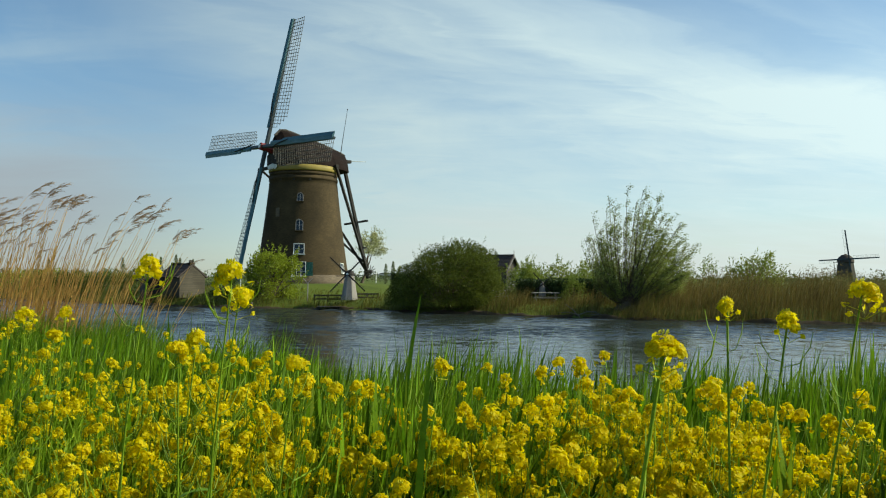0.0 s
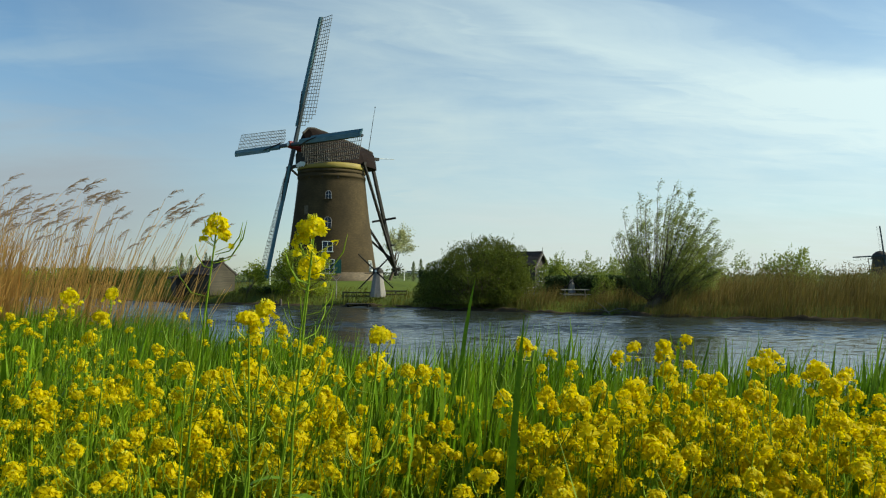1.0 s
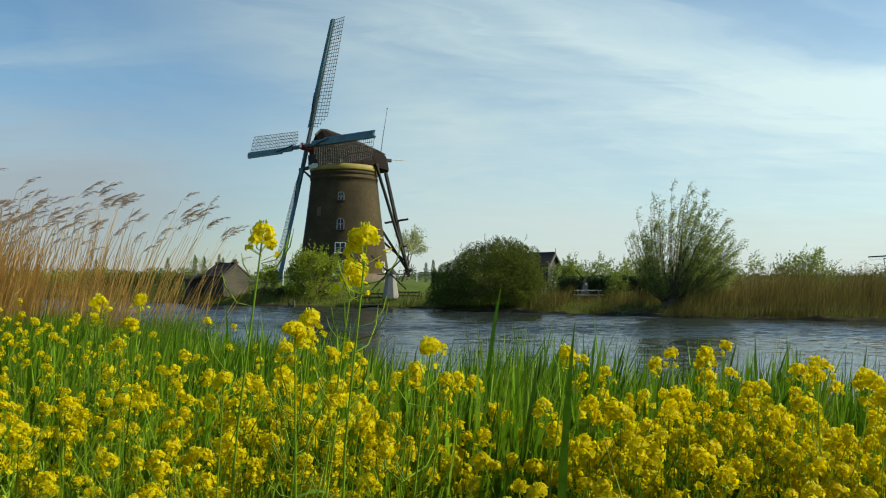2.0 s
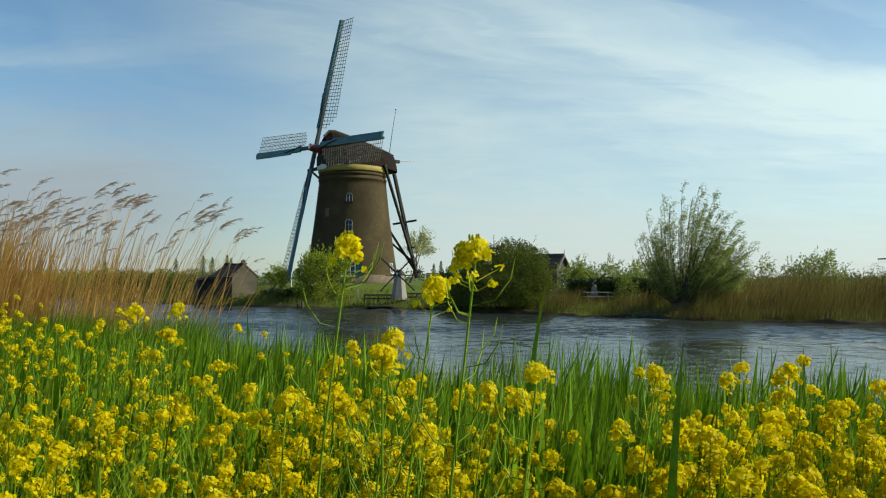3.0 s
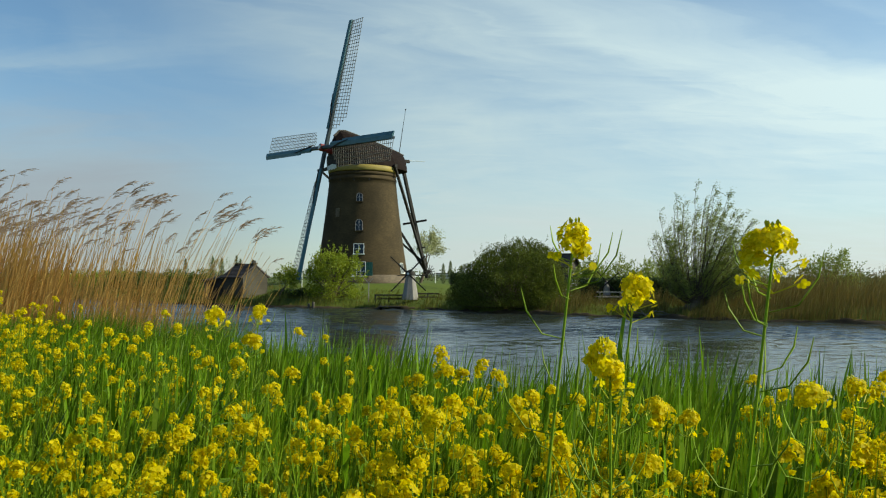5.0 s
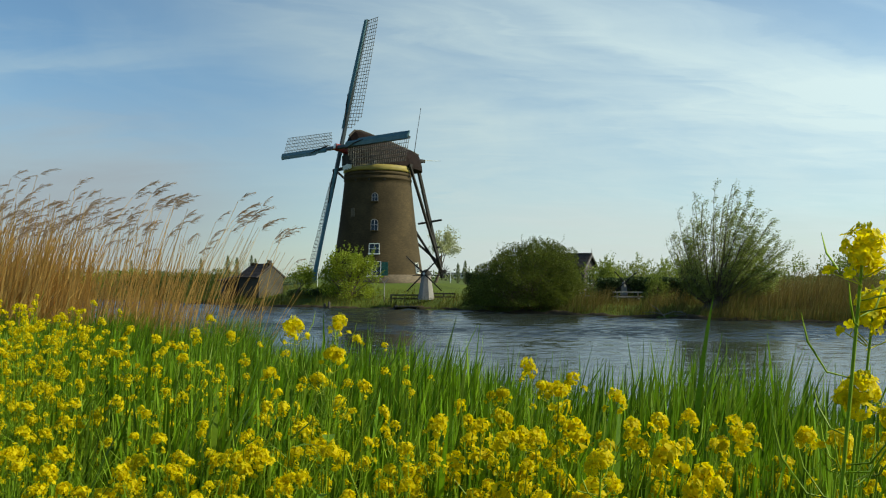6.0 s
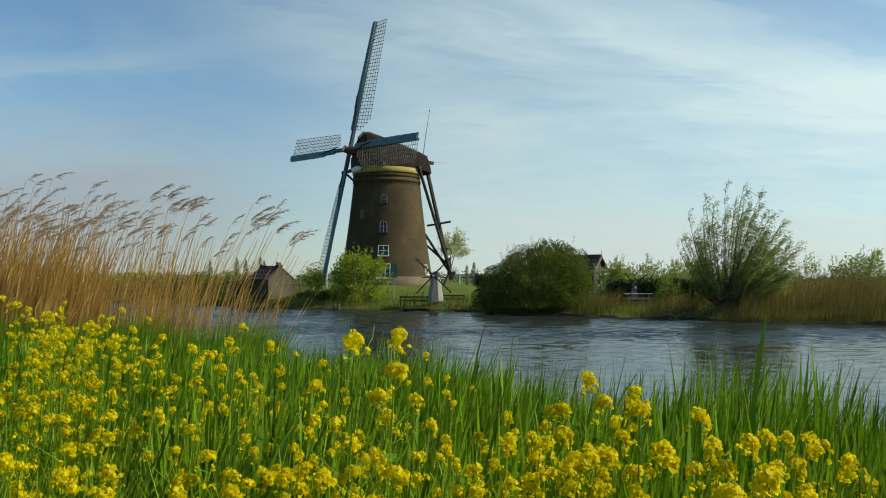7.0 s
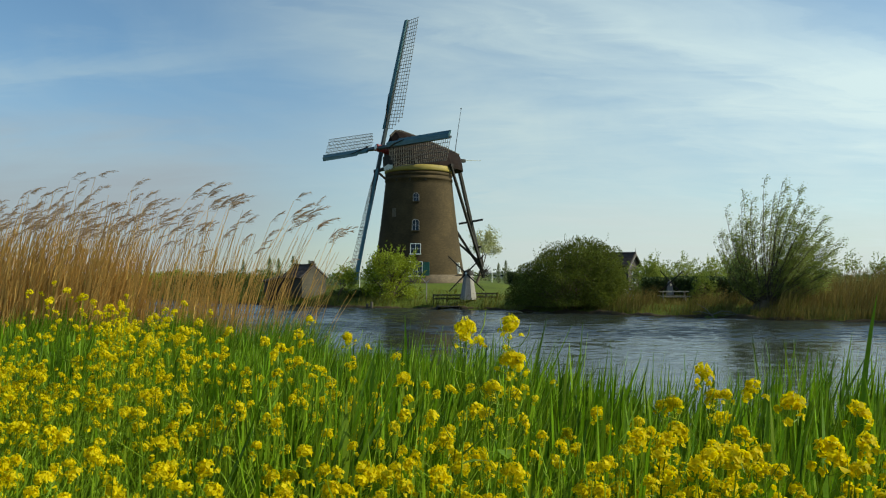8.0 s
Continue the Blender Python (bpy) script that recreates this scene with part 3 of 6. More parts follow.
def build_mill():
    mill = thing("windmill", "round brick tower windmill with thatched cap and blue-green sails", "windmill", place=(MILL[0], MILL[1], MILL_BASE))

    def at(f, s, z):
        return AHEAD * f + ACROSS * s + UP * z

    prof = [(tower_radius(-0.4) + 0.05, -0.6), (tower_radius(0) + 0.12, 0.0), (tower_radius(0.3) + 0.10, 0.32), (tower_radius(0.36), 0.36)]
    prof += [(tower_radius(h), h) for h in np.linspace(0.6, TOWER_H - 0.9, 22)]
    r1 = tower_radius(TOWER_H - 0.9)
    prof += [(r1 + 0.07, TOWER_H - 0.88), (r1 + 0.07, TOWER_H - 0.62), (r1 - 0.02, TOWER_H - 0.6), (tower_radius(TOWER_H - 0.2), TOWER_H - 0.2), (tower_radius(TOWER_H), TOWER_H), (0.2, TOWER_H)]
    tower = part("tower", lathe(Form(), prof, 72), BRICK, mill, "weathered brown brick tower", True)
    part("plinth", lathe(Form(), [(tower_radius(0) + 0.10, -0.3), (tower_radius(0) + 0.17, 0.0), (tower_radius(0.8) + 0.05, 0.85), (tower_radius(0.9) - 0.02, 0.9)], 72), PLINTH, mill, "paler weathered plinth", True)
    rt = tower_radius(TOWER_H)
    part("ring", lathe(Form(), [(rt - 0.2, TOWER_H + 0.0), (rt + 0.16, TOWER_H + 0.02), (rt + 0.20, TOWER_H + 0.12), (rt + 0.20, TOWER_H + 0.55), (rt + 0.06, TOWER_H + 0.62), (rt - 0.3, TOWER_H + 0.64)], 64), CREAM, mill, "ochre painted wooden curb ring", True)
    part("cornice", lathe(Form(), [(rt - 0.05, TOWER_H - 0.42), (rt + 0.12, TOWER_H - 0.38), (rt + 0.14, TOWER_H - 0.1), (rt - 0.05, TOWER_H - 0.06)], 64), BRICK, mill, smooth=True)

    # windows on the side that looks at the river
    def window(z, w, h, turn, arched, shutter=0, casing=0.055):
        a = radians(turn)
        out = np.array([math.sin(a), -math.cos(a), 0])
        side = np.array([math.cos(a), math.sin(a), 0])
        r = tower_radius(z)
        lean = unit(UP + out * -(tower_radius(z) - tower_radius(z + 1)))
        c = out * r + UP * z
        hole = part("window", Form().add([c + out * 0.02 + side * x + lean * y for x, y in outline(w, h, arched)], [tuple(range(len(outline(w, h, arched))))]), GLASS, mill, "white framed window with dark glass")
        rim = Form()
        ring = outline(w, h, arched)
        big = outline(w + 2 * casing, h + 2 * casing, arched)
        n = len(ring)
        pts = [c + out * d + side * x + lean * y for d, loop in ((0.03, ring), (0.07, ring), (0.07, big), (-0.1, big)) for x, y in loop]
        rim.add(pts, [(k * n + i, k * n + (i + 1) % n, (k + 1) * n + (i + 1) % n, (k + 1) * n + i) for k in range(3) for i in range(n)])
        part("frame", rim, WHITE if not arched else GREY_WOOD, hole)
        bars = Form()
        for x in ((0,) if w < 1.3 else (-w / 6, w / 6)):
            beam(bars, c + out * 0.05 + side * x - lean * h / 2, c + out * 0.05 + side * x + lean * (h / 2 - (0.02 if not arched else 0.05)), 0.028, 0.04, hint=out)
        for y in ((0.0,) if h < 1.3 else (-h / 6, h / 5)):
            beam(bars, c + out * 0.052 + side * -w / 2 + lean * y, c + out * 0.052 + side * w / 2 + lean * y, 0.024, 0.04, hint=out)
        part("glazing_bar", bars, WHITE if not arched else METAL, hole)
        sill = Form()
        beam(sill, c + out * 0.08 - side * (w / 2 + 0.12) - lean * (h / 2 + casing), c + out * 0.08 + side * (w / 2 + 0.12) - lean * (h / 2 + casing), 0.10, 0.18, hint=out)
        part("sill", sill, WHITE if not arched else BRICK, hole)
        if shutter:
            for k in range(1):
                board = Form()
                x0 = w / 2 + casing + 0.04
                for b in range(4):
                    beam(board, c + out * 0.06 + side * (x0 + 0.085 + b * 0.17) - lean * h / 2, c + out * 0.03 + side * (x0 + 0.085 + b * 0.17) + lean * h / 2, 0.165, 0.05, hint=out)
                part("shutter", board, GREEN_PAINT, hole, "dark green plank shutter")

    def outline(w, h, arched):
        if not arched:
            return [(-w / 2, -h / 2), (w / 2, -h / 2), (w / 2, h / 2), (-w / 2, h / 2)]
        y0 = h / 2 - w / 2
        return [(-w / 2, -h / 2), (w / 2, -h / 2)] + [(w / 2 * math.cos(a), y0 + w / 2 * math.sin(a)) for a in np.linspace(0, math.pi, 9)]

    window(1.48, 1.30, 1.42, 2.0, False, shutter=1)
    window(3.55, 0.98, 1.0, 1.6, False)
    window(6.03, 0.66, 1.15, 1.4, True, casing=0.05)
    window(8.95, 0.56, 0.85, 1.6, True, casing=0.05)
    window(1.6, 0.5, 1.0, 66, False)
    for a in (-34, -9, 17):
        r = tower_radius(10.85)
        q = radians(a)
        part("putlog_hole", box(Form(), (math.sin(q) * r, -math.cos(q) * r, 10.85), (0.16, 0.12, 0.2), turn=a), TARRED, mill)

    q = radians(-34)
    r = tower_radius(7.3) + 0.01
    part("wall_patch", box(Form(), (math.sin(q) * r, -math.cos(q) * r, 7.3), (0.5, 0.06, 1.1), turn=-34), PLINTH, mill, "faded paler brick patch")

    # cap: a boat-shaped thatched hood, ridge falling to the tail
    cap = Form()
    n, rows = 15, []
    z0 = TOWER_H + 0.62
    stations = [(3.55, 1.55, 3.30), (2.9, 2.15, 3.95), (2.2, 2.75, 3.98), (1.0, 3.25, 3.72), (-0.6, 3.45, 3.35), (-2.2, 3.2, 2.95), (-3.6, 2.5, 2.55), (-4.6, 1.7, 2.25), (-5.25, 0.85, 2.0)]
    for f, w, h in stations:
        for k in range(n):
            a = math.pi * k / (n - 1)
            c, s = math.cos(a), math.sin(a)
            rows.append(at(f, w * math.copysign(abs(c) ** 0.95, c) * (1.0 + 0.02 * s), z0 - 0.12 + h * (0.42 * s + 0.58 * (1 - abs(c) ** 1.3))))
    m = len(stations)
    faces = [(i * n + k, (i + 1) * n + k, (i + 1) * n + k + 1, i * n + k + 1) for i in range(m - 1) for k in range(n - 1)]
    faces += [tuple(range(n)), tuple(range((m - 1) * n, m * n))[::-1], tuple(i * n for i in range(m)) + tuple(i * n + n - 1 for i in range(m - 1, -1, -1))]
    cap.add(rows, faces)
    hood = part("cap", cap, THATCH, mill, "dark thatched cap", False)
    ridge = Form()
    tube(ridge, [at(f, 0, z0 - 0.10 + h) for f, w, h in stations], [0.13] * len(stations), 6)
    part("ridge_board", ridge, DARK_WOOD, hood)
    part("front_beam", beam(Form(), at(3.55, -1.4, z0 + 0.6), at(3.55, 1.4, z0 + 0.6), 0.08, 0.12), TARRED, hood)
    for k in range(-5, 6):
        board = beam(Form(), at(3.6, k * 0.27, z0 + 0.05), at(3.62, k * 0.27, z0 + 2.6 - abs(k) * 0.28), 0.25, 0.05, hint=AHEAD)
        part("board", board, TARRED, hood)
    beard = Form()
    for k in range(-3, 4):
        beam(beard, at(3.78, k * 0.28, z0 - 0.42 + 0.09 * (k % 2)), at(3.80, k * 0.28, z0 + 0.18 - 0.05 * abs(k)), 0.26, 0.05, hint=AHEAD)
    part("beard_board", beard, WHITE, hood, "pale painted ornamental board")

    # tail timbers behind the cap
    foot = at(-8.6, 0, 0.55)
    tail = part("tail_pole", beam(Form(), at(-5.0, 0, z0 + 1.3), foot, 0.34, 0.36), TARRED, mill)
    for s in (3.35, -3.35):
        part("short_brace", beam(Form(), at(-2.0, s, z0 + 0.05), foot + UP * 0.5, 0.27, 0.27), TARRED, mill)
    part("cross_beam", beam(Form(), at(2.2, -6.1, z0 + 0.25), at(2.2, 3.2, z0 + 0.25), 0.34, 0.34), TARRED, mill)
    part("cross_beam", beam(Form(), at(-2.0, -3.7, z0 + 0.1), at(-2.0, 3.6, z0 + 0.1), 0.3, 0.3), TARRED, mill)
    part("long_brace", beam(Form(), at(2.2, -5.6, z0 + 0.2), foot + UP * 1.4, 0.24, 0.24), TARRED, mill)
    q = 0.52
    mid = at(-5.5, 0, z0 + 1.3) * (1 - q) + foot * q
    part("tail_tie", beam(Form(), mid + np.array([1.15, -0.5, 0.22]), mid + np.array([-1.55, 0.3, -0.18]), 0.22, 0.22), TARRED, mill)
    part("tail_tie", beam(Form(), mid * 0.55 + foot * 0.45 + ACROSS * 0.7, mid * 0.55 + foot * 0.45 - ACROSS * 0.7, 0.18, 0.18), TARRED, mill)
    winch = part("winch", tube(Form(), [foot + UP * 0.75 - ACROSS * 0.65, foot + UP * 0.75 + ACROSS * 0.65], [0.16, 0.16], 10), TARRED, mill)
    spokes = Form()
    for k in range(6):
        a = k * math.pi / 6
        d = (AHEAD * math.cos(a) + UP * math.sin(a)) * 0.75
        beam(spokes, foot + UP * 0.75 + ACROSS * 0.5 - d, foot + UP * 0.75 + ACROSS * 0.5 + d, 0.05, 0.07)
    part("capstan_wheel", spokes, TARRED, winch)
    end = at(-5.3, 0, z0 + 1.3)
    part("tail_beam", beam(Form(), end + AHEAD * 1.2, end - AHEAD * 0.75, 0.4, 0.36), TARRED, mill)
    part("tail_spike", tube(Form(), [end - AHEAD * 0.7 + UP * 0.1, end - AHEAD * 2.6 + UP * 0.14 + ACROSS * 0.5], [0.05, 0.03], 6), WHITE, mill, "thin pale wooden spike")
    part("lightning_rod", tube(Form(), [at(-4.5, 0.3, z0 + 1.9), at(-4.75, 0.5, z0 + 4.3), at(-5.1, 0.7, z0 + 7.0)], [0.045, 0.035, 0.02], 6), TARRED, mill)
    part("finial", lathe(Form(), [(0.0, -0.05), (0.07, 0.0), (0.07, 0.08), (0.0, 0.13)], 8, centre=at(-5.1, 0.7, z0 + 7.0)), TARRED, mill)

    # windshaft and four sails
    tilt = radians(10.55)
    n_out = AHEAD * math.cos(tilt) + UP * math.sin(tilt)
    n_up = UP * math.cos(tilt) - AHEAD * math.sin(tilt)
    hub = np.array([-12.97, 84.45, 16.29]) - np.array([MILL[0], MILL[1], MILL_BASE])
    shaft = part("windshaft", tube(Form(), [hub + n_out * 0.55, hub + n_out * 0.5, hub - n_out * 0.35, hub - n_out * 2.0], [0.30, 0.38, 0.42, 0.40], 12), RED, mill, "red painted iron poll end")
    part("shaft_cap", tube(Form(), [hub + n_out * 0.553, hub + n_out * 0.60], [0.26, 0.2], 12), WHITE, shaft)
    L = 14.35
    for k in range(4):
        a = radians(3.9) + k * math.pi / 2
        along = n_up * math.cos(a) + ACROSS * math.sin(a)
        trail = -n_up * math.sin(a) + ACROSS * math.cos(a)
        off = hub + n_out * (0.22 if k % 2 else -0.20)

        def sp(r, t, o=0.0):
            # the lattice is twisted: steeper near the shaft
            w = radians(19 - 17 * r / L)
            return off + along * r + (trail * math.cos(w) - n_out * math.sin(w)) * t + n_out * o

        sail = part("sail", beam(Form(), off - along * 0.4, off + along * L, 0.36, 0.40, hint=n_out, taper=0.62), STOCK_PAINT, mill, "dark stock of a sail")
        lead = Form()
        stops = [2.2, 3.4, 4.5, 4.75, 6.0, 7.5, 9.0, 10.5, 12.0, 13.2, L - 0.05]
        skin = []
        for r in stops:
            w0 = 0.34 if r < 4.6 else 0.50
            skin += [sp(r, 0.14, 0.20), sp(r, -0.25, 0.22), sp(r, -w0 - 0.12, 0.06), sp(r, -w0 - 0.10, 0.0), sp(r, 0.14, 0.06)]
        m5 = len(stops) - 1
        lead.add(skin, [(5 * i + j, 5 * i + (j + 1) % 5, 5 * i + 5 + (j + 1) % 5, 5 * i + 5 + j) for i in range(m5) for j in range(5)] + [(4, 3, 2, 1, 0), tuple(5 * m5 + j for j in range(5))])
        part("leading_board", lead, SAIL_BLUE, sail, "blue-green streamlined leading board")
        cross = Form()
        count = 32
        for i in range(count):
            r = 2.3 + (L - 2.4) * i / (count - 1)
            w = 2.18 if r > 3.4 else 2.18 * (0.45 + 0.50 * (r - 2.3))
            beam(cross, sp(r, 0.05, -0.05), sp(r, w, -0.05), 0.055, 0.03, hint=n_out)
        # Sunlit sails take the lighter laths, their sunlight put into the colour.
        part("lattice_bar", cross, (LATH, HALF_LIT_LATH, PALE_LATH, LATH)[k], sail, "thin wooden lattice bars")
        hem = Form()
        for w, r0 in ((0.48, 2.3), (0.93, 2.3), (1.34, 2.5), (1.75, 2.9), (2.15, 3.4)):
            beam(hem, sp(r0, w, 0.0), sp(L * 0.5, w, 0.0), 0.05, 0.035, hint=n_out)
            beam(hem, sp(L * 0.5, w, 0.0), sp(L - 0.1, w, 0.0), 0.045, 0.035, hint=n_out)
        part("lattice_hem", hem, PALE_LATH if k == 2 else LATH, sail)
        furled = Form()
        tube(furled, [sp(2.3, 0.3, 0.22), sp(4.2, -0.1, 0.30), sp(6.0, -0.35, 0.26)], [0.07, 0.06, 0.04], 6)
        part("sail_rope", furled, TARRED, sail)
    return mill


build_mill()


# ---- the far small mill ----
def build_far_mill():
    x, y, z = 283.0, 480.0, float(ground_z(283, 480))
    far = thing("windmill", "distant dark thatched windmill rising behind the reeds", "windmill", place=(x, y, z))
    body = Form()
    prof = [(6.6, 0), (5.9, 4), (5.2, 8), (4.6, 12.0), (4.7, 12.6)]
    lathe(body, prof, 8)
    part("tower", body, DARK_WOOD, far, "dark thatched eight-sided tower")
    cap = Form()
    lathe(cap, [(5.0, 12.5), (4.9, 13.6), (4.1, 15.4), (2.4, 16.9), (0.1, 17.6)], 16)
    part("cap", cap, TILE, far, smooth=True)
    hub = np.array([-0.4, -4.6, 14.4])
    out = unit((-0.12, -1, 0.15))
    upv = unit(np.array([0, 0, 1.0]) - out * out[2])
    side = np.cross(upv, -out)
    part("windshaft", tube(Form(), [hub + out * 0.4, hub - out * 3], [0.4, 0.4], 8), TARRED, far)
    for k in range(4):
        a = radians(3.5 + 90 * k)
        al = upv * math.cos(a) + side * math.sin(a)
        tr = -upv * math.sin(a) + side * math.cos(a)
        sail = part("sail", beam(Form(), hub, hub + al * 18.4, 0.9, 0.4, hint=out, taper=0.8), STOCK_PAINT, far)
        lat = Form()
        for i in range(16):
            r = 2.8 + i * 1.03
            beam(lat, hub + al * r, hub + al * r + tr * 2.0, 0.07, 0.07, hint=out)
        beam(lat, hub + al * 2.8 + tr * 2, hub + al * 18.3 + tr * 2, 0.07, 0.07, hint=out)
        part("lattice_bar", lat, LATH, sail)
    for s in (-1, 1):
        part("brace", beam(Form(), (s * 6.5, 2.0, 12.4), (s * 1.0, 9.0, 0.6), 0.35, 0.35), TARRED, far)
    part("cross_beam", beam(Form(), (-6.8, 2.0, 12.5), (6.8, 2.0, 12.5), 0.4, 0.4), TARRED, far)


build_far_mill()


# ---- model mill and fence on the lawn ----
def build_model_mill():
    x, y = -2.95, 67.6
    z = float(ground_z(x, y))
    m = thing("model_windmill", "small grey wooden model windmill standing by the bank", "garden ornament", place=(x, y, z))
    body = Form()
    lo, hi, h = 0.74, 0.40, 2.05
    ring = [(math.cos(a), math.sin(a)) for a in np.linspace(0, 2 * math.pi, 8, endpoint=False) + math.pi / 8]
    pts = [(c * lo, s * lo, 0) for c, s in ring] + [(c * hi, s * hi, h) for c, s in ring]
    body.add(pts, [(i, (i + 1) % 8, 8 + (i + 1) % 8, 8 + i) for i in range(8)] + [tuple(range(8, 16))])
    part("body", body, GREY_WOOD, m, "grey boarded tapering body")
    cap = Form()
    lathe(cap, [(0.47, h), (0.46, h + 0.12), (0.32, h + 0.34), (0.05, h + 0.48)], 12)
    part("cap", cap, TARRED, m, smooth=True)
    hub = np.array([-0.15, -0.62, h + 0.12])
    part("windshaft", tube(Form(), [hub + np.array((0, -0.1, 0)), hub + np.array((0, 0.6, 0))], [0.10, 0.08], 8), WHITE, m)
    for k in range(4):
        a = radians(46 + 90 * k)
        d = np.array([math.cos(a), -0.05, math.sin(a)])
        t = np.array([-math.sin(a), 0, math.cos(a)])
        s = part("sail", beam(Form(), hub, hub + d * 2.05, 0.13, 0.08, hint=(0, 1, 0), taper=0.7), TARRED, m)
        lat = Form()
        for i in range(7):
            beam(lat, hub + d * (0.6 + 0.22 * i), hub + d * (0.6 + 0.22 * i) + t * 0.16, 0.03, 0.03, hint=(0, 1, 0))
        part("lattice_bar", lat, TARRED, s)
    part("tail_bar", beam(Form(), (-1.15, 0.2, h - 0.05), (1.5, 0.2, h - 0.02), 0.07, 0.07), TARRED, m)


def build_fence():
    f = thing("fence", "low dark wooden rail fence along the bank", "fence")
    pts = [(-5.95, 68.4), (-4.8, 68.4), (-3.65, 68.4)], [(-2.4, 68.5), (-1.5, 68.5), (-0.55, 68.5)]
    for run in pts:
        for x, y in run:
            z = float(ground_z(x, y))
            part("post", beam(Form(), (x, y, z - 0.2), (x, y, 1.20 if x < -3 else 1.32), 0.12, 0.12, hint=(0, 1, 0)), DARK_WOOD, f)
        for (ax, ay), (bx, by) in zip(run[:-1], run[1:]):
            for h in (1.12, 0.82) if ax < -3 else (1.25, 0.95):
                part("rail", beam(Form(), (ax, ay - 0.06, h), (bx, by - 0.06, h), 0.05, 0.12), DARK_WOOD, f)


build_model_mill()
build_fence()


# ---- buildings ----
def gable_house(name, label, x, y, length, depth, eave, ridge, turn, wall_m, roof_m, place_z=None, chimney=None, openings=(), overhang=0.25, barge=None):
    """A house with its gable end towards the river: local x across the gable, y along the ridge."""
    z = float(ground_z(x, y)) if place_z is None else place_z
    h = thing(name, label, "house", place=(x, y, z))
    h.rotation_euler = (0, 0, radians(turn))
    w = depth / 2
    wall = Form()
    sec = [(-w, -0.3), (w, -0.3), (w, eave), (0, ridge), (-w, eave)]
    pts = [(a, 0, b) for a, b in sec] + [(a, length, b) for a, b in sec]
    wall.add(pts, [(0, 1, 2, 3, 4), (9, 8, 7, 6, 5), (0, 5, 6, 1), (1, 6, 7, 2), (4, 9, 5, 0)])
    part("wall", wall, wall_m, h)
    for s in (-1, 1):
        slope = unit((s * w, 0, eave - ridge))
        a, b = np.array([0, -overhang, ridge + 0.06]), np.array([s * w, -overhang, eave + 0.06]) + slope * 0.3
        nrm = np.array([s * (ridge - eave), 0, w])
        nrm = unit(nrm) * 0.12
        d = np.array([0, length + 2 * overhang, 0])
        roof = Form().add([a, b, b + d, a + d, a + nrm, b + nrm, b + d + nrm, a + d + nrm], [(0, 1, 2, 3), (7, 6, 5, 4), (0, 4, 5, 1), (1, 5, 6, 2), (2, 6, 7, 3), (3, 7, 4, 0)])
        r = part("roof", roof, roof_m, h)
        courses = Form()
        steps = 9
        for i in range(steps):
            p = a + (b - a) * (i + 0.9) / steps + nrm * 1.08
            beam(courses, p, p + d, 0.10, 0.04, hint=tuple(nrm))
        part("tile_course", courses, roof_m, r)
        if barge:
            part("bargeboard", beam(Form(), a - np.array([0, 0.03, 0.02]), b - np.array([0, 0.03, 0.02]), 0.05, 0.14, hint=(0, 1, 0)), barge, r)
    part("ridge", beam(Form(), (0, -overhang, ridge + 0.2), (0, length + overhang, ridge + 0.2), 0.26, 0.14), roof_m, h)
    if chimney:
        cx, cy, cw, ch = chimney
        stack = box(Form(), (cx, cy, ridge - 0.4 + ch / 2), (cw, cw * 0.8, ch + 0.8))
        c = part("chimney", stack, BRICK, h)
        part("chimney_rim", box(Form(), (cx, cy, ridge + ch - 0.04), (cw + 0.14, cw * 0.8 + 0.14, 0.12)), BRICK, c)
        for k in (-1, 0, 1):
            part("chimney_pot", box(Form(), (cx + k * cw * 0.36, cy, ridge + ch + 0.13), (cw * 0.2, cw * 0.3, 0.26)), DARK_WOOD, c)
    for ox, oz, ow, oh, kind in openings:
        fr = box(Form(), (ox, -0.02, oz), (ow + 0.16, 0.08, oh + 0.16))
        wn = part("window" if kind == "w" else "door", fr, WHITE, h)
        part("pane", box(Form(), (ox, -0.05, oz), (ow, 0.06, oh)), GLASS if kind == "w" else DARK_WOOD, wn)
    return h


gable_house("brick_cottage", "small grey-brown brick cottage with chimney on the far bank", -17.8, 75.0, 2.7, 3.0, 1.62, 2.62, 56, SHED_BRICK, TILE, place_z=1.0, chimney=(0.0, 0.22, 0.46, 0.30), overhang=0.03)
part("vent_stack", box(Form(), (0.0, 2.4, 2.65), (0.5, 0.5, 0.6)), BRICK, bpy.data.objects["brick_cottage"])
gable_house("tarred_shed", "low black tarred wooden shed beside the cottage", -20.9, 75.6, 3.6, 2.7, 1.45, 1.75, 24, TARRED, TARRED, place_z=0.75)
gable_house("cottage", "grey house with dark pitched roof half hidden behind the bush", 12.2, 77.0, 7.0, 2.3, 2.75, 3.75, 56, DARK_WOOD, TILE, place_z=0.95, openings=((0.0, 1.6, 0.6, 0.9, "w"),), barge=GREY_WOOD)
part("finial", tube(Form(), [(0, -0.25, 3.8), (0, -0.25, 4.4)], [0.05, 0.02], 6), GREY_WOOD, bpy.data.objects["cottage"])


def far_block():
    b = thing("apartment_building", "pale flat-roofed building far off on the horizon", "building", place=(7.0, 690.0, 1.1))
    part("wall", box(Form(), (0, 0, 2.2), (44, 14, 4.4)), PALE_WALL, b)
    part("roof", box(Form(), (-6, 0, 4.7), (26, 12, 0.8)), DARK_WOOD, b)
    for k in range(7):
        part("window", box(Form(), (-18 + k * 6, -7.02, 2.4), (3.2, 0.1, 1.5)), GLASS, b)


far_block()


